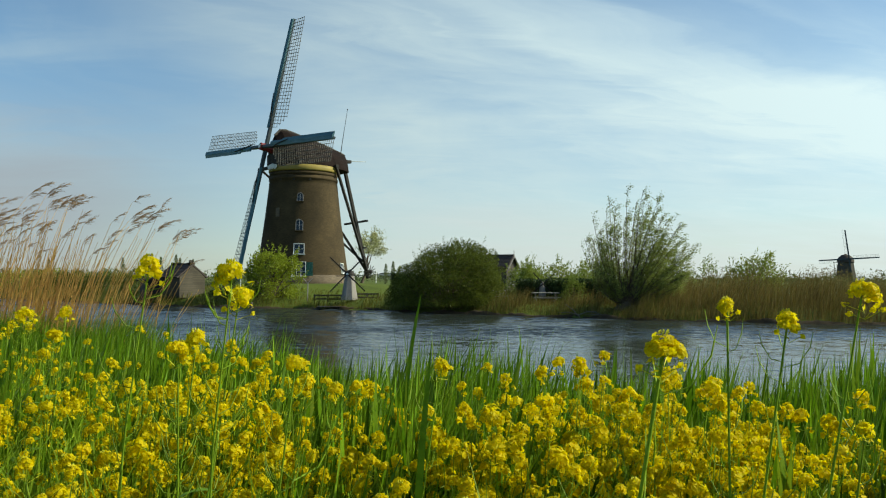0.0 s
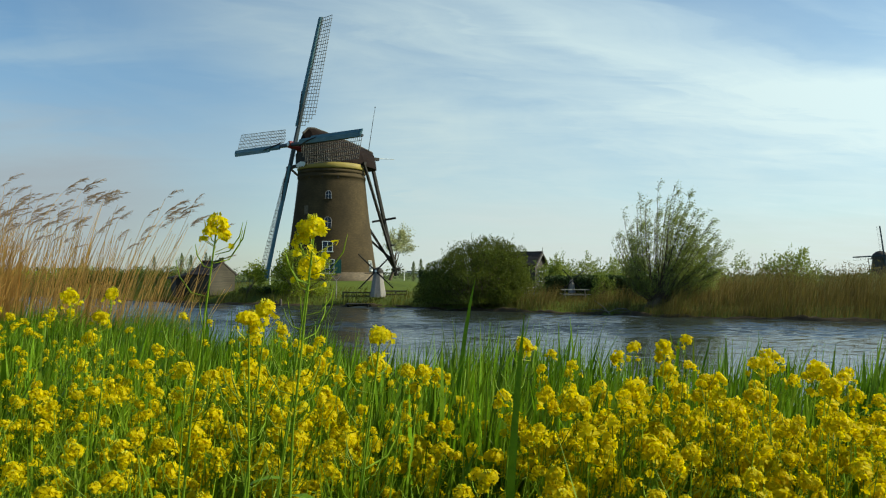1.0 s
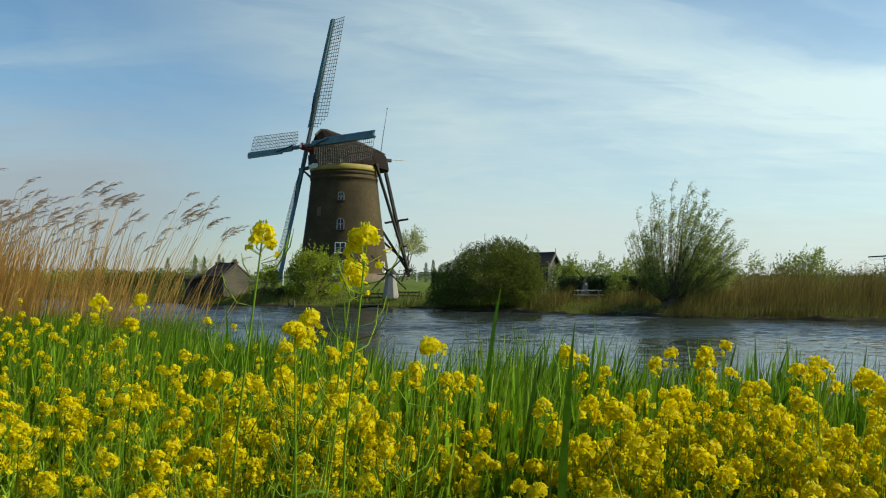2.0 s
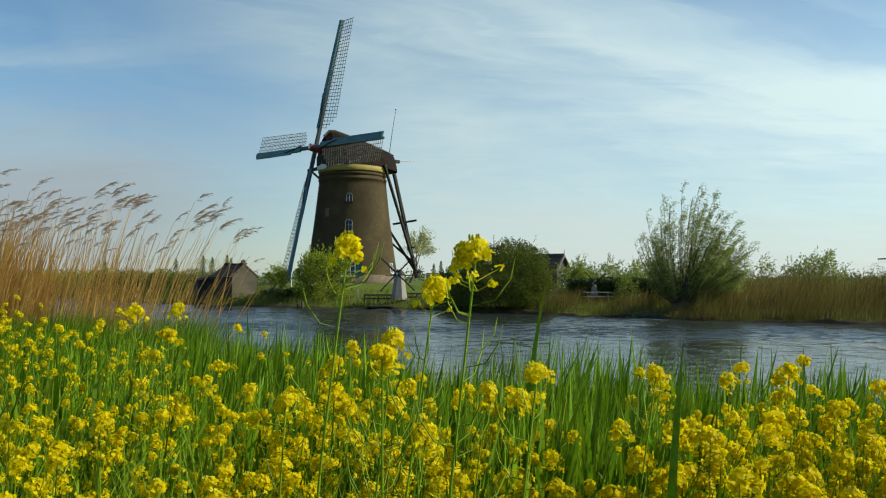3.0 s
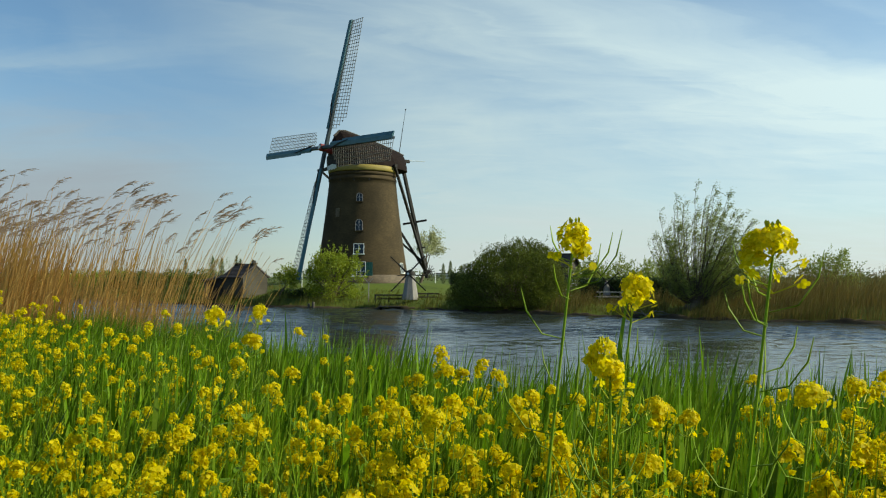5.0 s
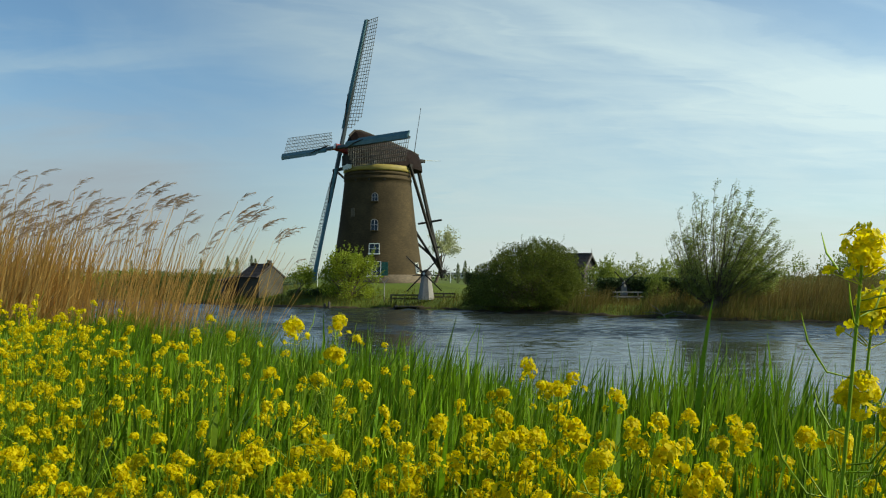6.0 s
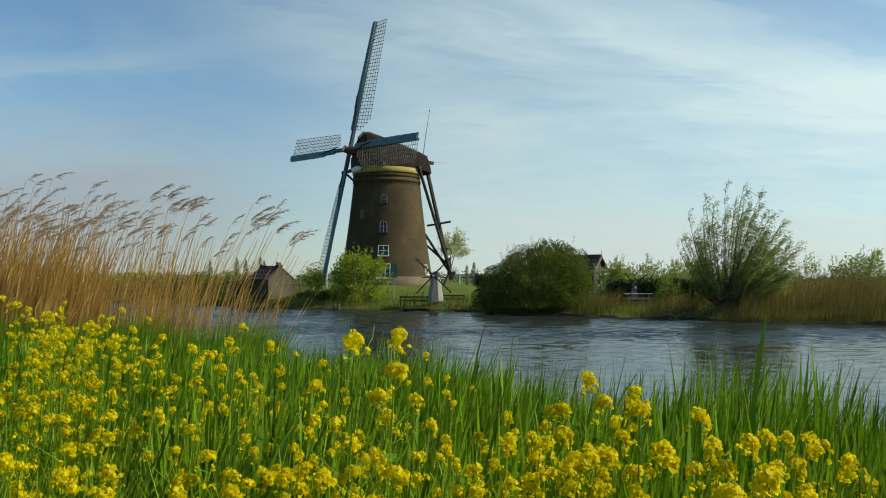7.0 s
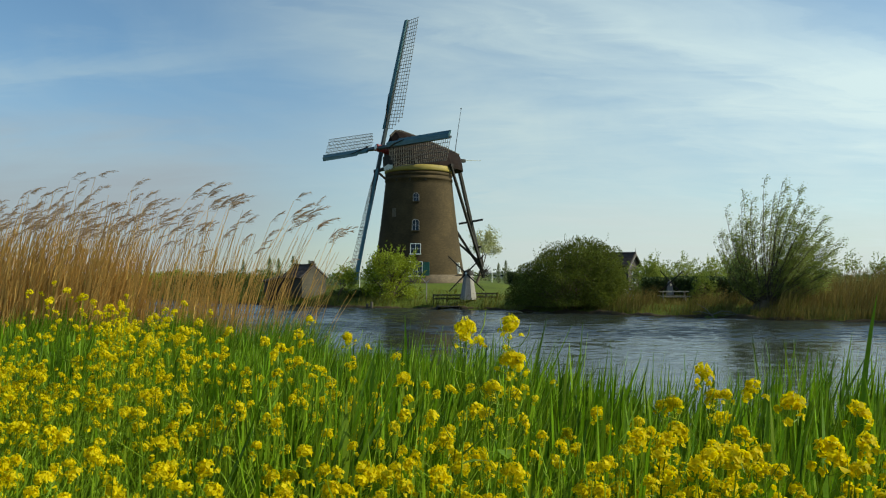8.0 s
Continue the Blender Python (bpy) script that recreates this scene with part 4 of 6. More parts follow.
def build_landing():
    d = thing("landing_stage", "small dark wooden landing stage at the water's edge", "jetty", place=(-4.4, 66.2, 0.0))
    for k in range(6):
        part("plank", beam(Form(), (-0.9 + 0.33 * k, -0.9, 0.24), (-0.9 + 0.33 * k, 0.7, 0.25), 0.30, 0.06), TARRED, d)
    for x, y in ((-1.0, -0.8), (0.75, -0.8), (-1.0, 0.5), (0.75, 0.5)):
        part("post", beam(Form(), (x, y, -1.0), (x, y, 0.28), 0.14, 0.14, hint=(0, 1, 0)), TARRED, d)


def mooring_post(x, y, h):
    p = thing("mooring_post", "short dark wooden mooring post in the water", "post", "mooring posts", (x, y, 0.0))
    part("pile", tube(Form(), [(0, 0, -1.0), (0.02, 0, h * 0.9), (0.02, 0, h)], [0.12, 0.11, 0.08], 8), DARK_WOOD, p, smooth=True)


build_landing()
mooring_post(-11.2, 68.1, 0.55)
mooring_post(-11.6, 68.2, 0.4)


def build_bench():
    x, y = 9.1, 62.0
    b = thing("garden_bench", "pale grey garden bench beside the house", "bench", place=(x, y, float(ground_z(x, y))))
    b.rotation_euler = (0, 0, radians(25))
    for k in range(3):
        part("seat_slat", beam(Form(), (-0.7, -0.2 + 0.17 * k, 0.45), (0.7, -0.2 + 0.17 * k, 0.45), 0.14, 0.04), PALE_WALL, b)
    for k in range(2):
        part("back_slat", beam(Form(), (-0.7, 0.3, 0.65 + 0.2 * k), (0.7, 0.3, 0.65 + 0.2 * k), 0.04, 0.13), PALE_WALL, b)
    for sx in (-0.6, 0.6):
        part("leg", beam(Form(), (sx, -0.2, -0.05), (sx, -0.2, 0.45), 0.07, 0.07, hint=(0, 1, 0)), PALE_WALL, b)
        part("leg", beam(Form(), (sx, 0.28, -0.05), (sx, 0.32, 0.95), 0.07, 0.07, hint=(0, 1, 0)), PALE_WALL, b)


build_bench()


def build_table():
    x, y = 12.1, 59.2
    z = float(ground_z(x, y))
    t = thing("garden_table", "weathered pale picnic table on the bank", "table", place=(x, y, z))
    for k in range(4):
        part("tabletop", beam(Form(), (-1.0, -0.3 + 0.2 * k, 0.78), (1.0, -0.3 + 0.2 * k, 0.78), 0.18, 0.05), PALE_LATH, t)
    for sx in (-0.75, 0.75):
        part("leg", beam(Form(), (sx, -0.55, -0.05), (sx, 0.12, 0.75), 0.09, 0.09), GREY_WOOD, t)
        part("leg", beam(Form(), (sx, 0.55, -0.05), (sx, -0.12, 0.75), 0.09, 0.09), GREY_WOOD, t)
    for sy in (-0.75, 0.75):
        part("bench", beam(Form(), (-1.0, sy, 0.45), (1.0, sy, 0.45), 0.26, 0.05), GREY_WOOD, t)
        part("brace", beam(Form(), (-0.75, sy, 0.40), (0.75, sy, 0.40), 0.06, 0.06), GREY_WOOD, t)


build_table()


def cross_stake():
    x, y = 12.2, 61.0
    z = float(ground_z(x, y)) - 0.3
    t = thing("garden_windmill", "small dark ornamental mill with crossed sails above the hedge", "garden ornament", place=(x, y, z))
    part("post", beam(Form(), (0, 0, -0.1), (0, 0, 1.6), 0.10, 0.10, hint=(0, 1, 0)), DARK_WOOD, t)
    part("body", lathe(Form(), [(0.30, 0.7), (0.20, 1.4), (0.14, 1.65), (0.02, 1.8)], 8), GREY_WOOD, t)
    for a in (42, 132, 222, 312):
        d = np.array([math.cos(radians(a)), -0.02, math.sin(radians(a))])
        part("sail", beam(Form(), np.array([0, -0.3, 1.65]), np.array([0, -0.3, 1.65]) + d * 1.15, 0.07, 0.05, hint=(0, 1, 0)), TARRED, t)


cross_stake()


def stake(name, label, x, y, h, material, cross=0.0):
    z = float(ground_z(x, y))
    s = thing(name, label, "post", place=(x, y, z))
    part("shaft", tube(Form(), [(0, 0, -0.2), (0.02, 0, h)], [0.05, 0.04], 6), material, s)
    if cross:
        part("arm", beam(Form(), (0, 0, h - 0.1), (-cross, 0, h + 0.35), 0.06, 0.05), material, s)
        part("arm", beam(Form(), (0, 0, h - 0.1), (cross, 0, h + 0.35), 0.06, 0.05), material, s)


stake("garden_post", "slim pale forked post on the lawn", -6.6, 69.0, 1.5, GREY_WOOD, 0.4)
stake("marker_post", "white painted post on the lawn", -1.2, 88.0, 1.4, WHITE)
stake("marker_post", "white painted post on the lawn", -14.0, 78.0, 1.4, WHITE)

# ---- trees and bushes ----
WIND = np.array([1.0, 0.12, 0.0])


def grow(form, rng, start, way, length, radius, depth, tips, spread=0.55, lift=0.15, wind=0.0, forks=3, steps=4, sides=5):
    """A limb that bends, forks and ends in tips."""
    p, d = np.array(start, float), unit(way)
    pts, radii = [p], [radius]
    for i in range(steps):
        d = unit(d + rng.normal(0, 0.13, 3) + UP * lift * 0.4 + WIND * wind * (i + 1) / steps * 0.5)
        p = p + d * length / steps
        pts.append(p)
        radii.append(radius * (1 - 0.55 * (i + 1) / steps))
    tube(form, pts, radii, sides, caps=False)
    if depth == 0:
        tips.append((pts, d))
        return
    for k in range(forks):
        i = steps - (0 if k == 0 else rng.integers(0, max(1, steps - 1)))
        w = unit(d + rng.normal(0, spread, 3) + UP * lift)
        grow(form, rng, pts[i], w, length * rng.uniform(0.6, 0.85), radii[i] * 0.72, depth - 1, tips, spread, lift, wind, forks, max(3, steps - 1), max(3, sides - 1))


def leafy(rng, form, tips, per, length, width, scatter, heading=(0, 0, 0.2), slot=0):
    spots, ways = [], []
    for pts, d in tips:
        pts = np.array(pts)
        q = rng.uniform(0.1, 1, per) * (len(pts) - 1)
        i = np.minimum(q.astype(int), len(pts) - 2)
        base = pts[i] + (pts[i + 1] - pts[i]) * (q - i)[:, None]
        spots.append(base + rng.normal(0, scatter, (per, 3)))
        ways.append(np.tile(d * 0.6 + np.array(heading), (per, 1)))
    leaves(form, rng, np.concatenate(spots), np.concatenate(ways), length, width, slot)


def build_willow(x, y, name="willow_tree", label="wind-bent bushy willow tree with many stems and narrow green leaves", seed=3):
    """Many stems fan out of one stool; the crown is tall on the windward side and falls away down wind."""
    rng = np.random.default_rng(seed)
    z = float(ground_z(x, y))
    t = thing(name, label, "tree", place=(x, y, z))
    wood, tips, low = Form(), [], []
    tube(wood, [(0, 0, -0.3), (0.05, 0, 0.12), (0.0, 0.02, 0.45)], [0.8, 0.62, 0.3], 10)
    fan = np.array([-62, -46, -26, -9, 1, 8, 14, 24, 34, 41, 48, 62, 76])
    reach = np.array([2.2, 3.3, 5.5, 7.0, 8.3, 7.0, 7.9, 6.6, 6.6, 5.7, 6.2, 5.2, 3.6])
    stems = 96
    for k in range(stems):
        deg = -54 + 130 * ((k * 0.618034) % 1.0)
        r = np.interp(deg, fan, reach) * rng.uniform(0.72, 1.0)
        a = radians(deg)
        tip_x, tip_z = math.sin(a) * r, math.cos(a) * r
        deep = rng.uniform(-1, 1) * 0.42 * r
        blown = 0.45 * rng.uniform(0.6, 1.4)
        steps = 8
        start = np.array([rng.uniform(-0.35, 0.35), rng.uniform(-0.3, 0.3), rng.uniform(0.0, 0.25)])
        pts, rad = [], []
        for i in range(steps + 1):
            q = i / steps
            side = (tip_x - blown) * q ** 0.88 + blown * q ** 3
            p = start * (1 - q) + np.array([side, deep * q, tip_z * q ** 1.12]) + rng.normal(0, 0.035, 3) * (0 < i)
            pts.append(p)
            rad.append(0.036 * (1 - 0.88 * q) + 0.004)
        tube(wood, pts, rad, 5, caps=False)
        for i in range(2, steps + 1):
            d = unit(pts[i] - pts[i - 1])
            for b in range(2 if i < 5 else 3):
                w = unit(d * 0.9 + rng.normal(0, 0.36, 3) + WIND * 0.25 + UP * 0.25)
                ln = rng.uniform(0.45, 1.05) * (1.15 - 0.45 * i / steps)
                root = pts[i] + (pts[i - 1] - pts[i]) * rng.uniform(0, 0.9)
                m1 = root + w * ln * 0.5
                m2 = m1 + unit(w + WIND * 0.7) * ln * 0.5
                tube(wood, [root, m1, m2], [0.014, 0.009, 0.004], 3, caps=False)
                (low if deg > 8 else tips).append(([root, m1, m2], unit(m2 - m1)))
    part("trunk", wood, BARK, t, smooth=True)
    crown = Form()
    leafy(rng, crown, tips, 20, 0.15, 0.038, 0.085, (0.80, 0.1, 0.05))
    leafy(rng, crown, low, 30, 0.16, 0.042, 0.10, (0.80, 0.1, 0.05))
    part("crown", crown, TREE_LEAF, t)
    return t


def mound_bush(name, label, x, y, rx, ry, h, material, count, leaf=0.16, seed=1, peak=0.0, clumps=60, base=0.0, category="bush", rough=0.32, lean=0.0, shell=0.45):
    """A dense bush: many limbs inside, leaves in uneven clumps over a domed outline with gaps."""
    rng = np.random.default_rng(seed)
    z = float(ground_z(x, y)) + base
    b = thing(name, label, category, place=(x, y, z))
    wood = Form()
    spots = []
    for k in range(clumps):
        a, e = rng.uniform(0, 2 * math.pi), rng.uniform(0.0, 1) ** 1.15
        ring = math.sqrt(max(0, 1 - e ** 2.1))
        r = rng.uniform(0.72, 1.0) * (1 + rng.normal(0, rough * 0.5))
        c = np.array([math.cos(a) * ring * rx * r + peak * e + lean * e, math.sin(a) * ring * ry * r, h * e * (0.80 + 0.16 * r)])
        mid = c * np.array([0.45, 0.45, 0.5]) + rng.normal(0, 0.1, 3)
        tube(wood, [(c[0] * 0.12, c[1] * 0.12, -0.1), mid, c], [0.07, 0.045, 0.012], 4, caps=False)
        spots.append(c)
    part("wood", wood, BARK, b, smooth=True)
    crown = Form()
    spots = np.array(spots)
    size = 0.9 * math.sqrt(rx * h / clumps) * 1.5
    # an uneven leafy shell, thinner inside, with clumps that swell out of it
    n1 = int(count * shell)
    a = rng.uniform(0, 2 * math.pi, n1)
    e = rng.uniform(0, 1, n1) ** 1.1
    ring = np.sqrt(np.clip(1 - e ** 2.2, 0, 1))
    lump = 1 + rough * 0.30 * (np.sin(3.1 * a + 5 * e + seed) * np.sin(4.3 * e * 2 + 2.2 * a) + 0.7 * np.sin(7.7 * a - 9 * e + 1.7 * seed) * np.sin(6.1 * a + 11 * e))
    r = lump * (1 - 0.42 * rng.uniform(0, 1, n1) ** 2.2)
    c1 = np.stack([np.cos(a) * ring * rx * r + (peak + lean) * e, np.sin(a) * ring * ry * r, h * e * r], 1)
    d1 = np.stack([np.cos(a) * ring, np.sin(a) * ring, e + 0.15], 1) + rng.normal(0, 0.35, (n1, 3))
    per = max(1, (count - n1) // clumps)
    c = np.repeat(spots, per, 0)
    d = rng.normal(0, 1, c.shape)
    d /= np.linalg.norm(d, axis=1)[:, None]
    c = c + d * size * (rng.uniform(0, 1, (len(c), 1)) ** 0.45) * np.array([1, 1, 0.85])
    c, d = np.concatenate([c1, c]), np.concatenate([d1, d])
    c[:, 2] = np.where(c[:, 2] < 0.05, rng.uniform(0.0, 0.5, len(c)), c[:, 2])
    head = d * 0.7 + np.array([0.25, 0, 0.35])
    leaves(crown, rng, c, head, leaf, leaf * 0.5)
    # sprigs that stand out of the outline
    tops = spots[rng.choice(len(spots), clumps)]
    for p in tops:
        w = unit(p * np.array([0.5, 0.5, 1.0]) + rng.normal(0, 0.4, 3) + WIND * 0.5)
        q = p + w * size * 0.8
        line = np.linspace(0, 1, 14)[:, None]
        leaves(crown, rng, q + w * line * rng.uniform(0.3, 0.8) + rng.normal(0, 0.05, (14, 3)), np.tile(w, (14, 1)), leaf, leaf * 0.4)
    part("crown", crown, material, b)
    return b


build_willow(16.4, 53.3)
mound_bush("bush", "large dense dark green willow bush at the water's edge", 4.65, 61.6, 4.35, 3.3, 4.75, BUSH_LEAF, 62000, 0.14, 11, peak=1.1, clumps=150, shell=0.75)
mound_bush("shrub", "leafy bright green garden shrub in front of the mill", -10.2, 71.5, 2.1, 1.9, 4.1, SHRUB_LEAF, 7500, 0.22, 12, clumps=46, rough=0.6, shell=0.25)


def build_small_tree(name, label, x, y, h, material, seed, per=20, leaf=0.2, spread=0.5, forks=3, depth=3, wind=0.1, category="tree", trunk=0.35):
    rng = np.random.default_rng(seed)
    z = float(ground_z(x, y))
    t = thing(name, label, category, place=(x, y, z))
    wood, tips = Form(), []
    grow(wood, rng, (0, 0, -0.2), (0.05, 0, 1), h * trunk, 0.028 * h, depth, tips, spread, 0.22, wind, forks)
    part("trunk", wood, BARK, t, smooth=True)
    crown = Form()
    leafy(rng, crown, tips, per, leaf, leaf * 0.5, leaf * 0.95)
    part("crown", crown, material, t)
    return t


build_small_tree("blossom_tree", "slender spring tree with sparse pale blossom behind the mill", -3.2, 97.0, 8.4, BLOSSOM, 21, 48, 0.22, spread=0.85, forks=4)
build_small_tree("garden_tree", "low open fruit tree with bright green leaves near the cottage", -14.9, 72.0, 3.9, SHRUB_LEAF, 13, 26, 0.2, spread=0.75, forks=4, depth=3, trunk=0.34)
build_small_tree("orchard_tree", "low gnarled tree with fresh leaves behind the reed bed", 27.0, 66.0, 4.2, SPRING_LEAF, 22, 16, 0.2, spread=0.7)
build_small_tree("bare_tree", "thin bare tree with a few opening buds behind the shed", -23.2, 81.0, 5.8, SPRING_LEAF, 27, 2, 0.12, spread=0.5, forks=4, depth=4, trunk=0.26)
mound_bush("bush", "pale green bush rising behind the reeds", 33.0, 70.0, 2.6, 2.0, 3.6, SPRING_LEAF, 3500, 0.22, 23, clumps=40, rough=0.5)
mound_bush("bush", "pale green bush rising behind the reeds", 23.5, 68.0, 2.6, 2.0, 3.3, SPRING_LEAF, 3500, 0.22, 24, clumps=40, rough=0.5)
for k, (x, y, rx, h) in enumerate(((12.8, 72.0, 1.8, 2.9), (15.8, 74.0, 2.6, 2.7), (19.6, 76.0, 2.4, 2.9), (22.4, 80.0, 3.0, 3.3), (11.9, 66.0, 0.8, 2.2))):
    mound_bush("garden_shrub", "fresh yellow-green garden shrub behind the hedge", x, y, rx, 1.6, h, SPRING_LEAF, 3600, 0.2, 30 + k, clumps=36, rough=0.45)
mound_bush("shrub", "small yellow-green shrub before the dark hedge", 14.3, 59.5, 0.9, 0.8, 1.7, SPRING_LEAF, 1500, 0.16, 38, clumps=24, rough=0.5)


def build_hedge(x0, y0, x1, y1, h, w, count, seed, material=None, label="clipped dark brown-green hedge on the far bank", ragged=0.0):
    rng = np.random.default_rng(seed)
    t = thing("hedge", label, "hedge")
    n = np.array([x1 - x0, y1 - y0]) / math.hypot(x1 - x0, y1 - y0)
    q = rng.uniform(0, 1, count)
    s = rng.uniform(-1, 1, count) * w / 2
    run = q * math.hypot(x1 - x0, y1 - y0)
    zz = rng.uniform(0, 1, count) ** 0.8 * h * (1 + ragged * (np.sin(run * 1.1 + seed) * 0.6 + np.sin(run * 2.7) * 0.4))
    c = np.stack([x0 + (x1 - x0) * q - n[1] * s, y0 + (y1 - y0) * q + n[0] * s, zz], 1)
    c[:, 2] += ground_z(c[:, 0], c[:, 1])
    part("foliage", leaves(Form(), rng, c, rng.normal(0, 1, c.shape), 0.2, 0.12), material or HEDGE_LEAF, t)
    twigs = Form()
    for k in range(60):
        i = rng.integers(count)
        g = float(ground_z(c[i, 0], c[i, 1]))
        tube(twigs, [(c[i, 0], c[i, 1], g - 0.1), (c[i, 0] + 0.1, c[i, 1], g + h * 0.9)], [0.03, 0.01], 3, caps=False)
    tagged(part("wood", twigs, BARK, t), kind="stuff")


build_hedge(10.6, 62.6, 18.6, 58.2, 1.65, 1.0, 9000, 41)
build_hedge(-15.9, 74.2, -11.6, 73.0, 0.65, 0.9, 2200, 43)
build_hedge(0.6, 86.0, 2.6, 84.5, 1.3, 1.0, 1800, 42)
build_hedge(-60.0, 112.0, -42.0, 104.0, 2.3, 2.4, 9000, 44, SHRUB_LEAF, "loose yellow-green hedge on the far bank behind the reeds", 0.22)
build_hedge(-43.0, 101.0, -27.0, 92.0, 2.1, 2.2, 9000, 45, BUSH_LEAF, "uneven dark green hedge on the far bank behind the reeds", 0.25)


def poplar(x, y, h, seed):
    rng = np.random.default_rng(seed)
    z = float(ground_z(x, y))
    h *= 0.8
    t = thing("poplar_tree", "tall narrow distant poplar", "tree", group="poplars on the horizon", place=(x, y, z))
    part("trunk", tube(Form(), [(0, 0, -0.2), (0, 0, h * 0.5), (0, 0, h * 0.95)], [0.02 * h, 0.012 * h, 0.003 * h], 6), BARK, t)
    n = 900
    q = rng.uniform(0.06, 1, n)
    a = rng.uniform(0, 2 * math.pi, n)
    r = 0.13 * h * np.sin(np.pi * q ** 0.8) ** 0.7 * rng.uniform(0.2, 1, n)
    c = np.stack([np.cos(a) * r, np.sin(a) * r, q * h], 1)
    part("crown", leaves(Form(), rng, c, np.tile((0, 0, 1.0), (n, 1)), 0.05 * h, 0.02 * h), FAR_LEAF, t)


for k, (x, y, h) in enumerate(((-0.6, 130, 4.6), (0.6, 132, 5.2), (-51, 192, 8.2), (-54, 190, 7.4), (-56.5, 191, 8.0), (-48.5, 186, 7.0), (-66, 200, 7.4), (-43, 176, 6.4), (-88, 210, 7))):
    poplar(x, y, h, 50 + k)


def far_woods():
    """Low hedges, scrub and woods along the horizon."""
    rng = np.random.default_rng(60)
    f = Form()
    spans = [(-110, -25, 105, 135, 1.7, 9000, 0.5), (-300, 60, 260, 420, 5.0, 9000, 1.3), (40, 420, 330, 520, 3.4, 9000, 1.3), (20, 70, 84, 110, 2.6, 6000, 0.4)]
    for x0, x1, y0, y1, h, n, leaf in spans:
        m = n // 60
        cx, cy = rng.uniform(x0, x1, m), rng.uniform(y0, y1, m)
        hh = h * rng.uniform(0.45, 1.15, m)
        i = np.repeat(np.arange(m), 60)
        d = rng.normal(0, 1, (len(i), 3))
        d /= np.linalg.norm(d, axis=1)[:, None]
        c = np.stack([cx[i] + d[:, 0] * hh[i] * 1.2, cy[i] + d[:, 1] * hh[i], np.abs(d[:, 2]) * hh[i] * rng.uniform(0.5, 1, len(i))], 1)
        c[:, 2] += ground_z(c[:, 0], c[:, 1])
        leaves(f, rng, c, d + np.array([0, 0, 0.5]), leaf, leaf * 0.6)
    stuff("far_woods", f, FAR_LEAF, "hazy low scrub and woods along the horizon", "trees")


far_woods()


# ---- far bank plants ----
def along(line, s):
    """Points at the running lengths s on a line, with the outward side."""
    seg = np.hypot(*np.diff(line, axis=0).T)
    run = np.concatenate([[0], np.cumsum(seg)])
    i = np.clip(np.searchsorted(run, s) - 1, 0, len(seg) - 1)
    d = (line[i + 1] - line[i]) / seg[i][:, None]
    return line[i] + d * (s - run[i])[:, None], np.stack([d[:, 1], -d[:, 0]], 1)


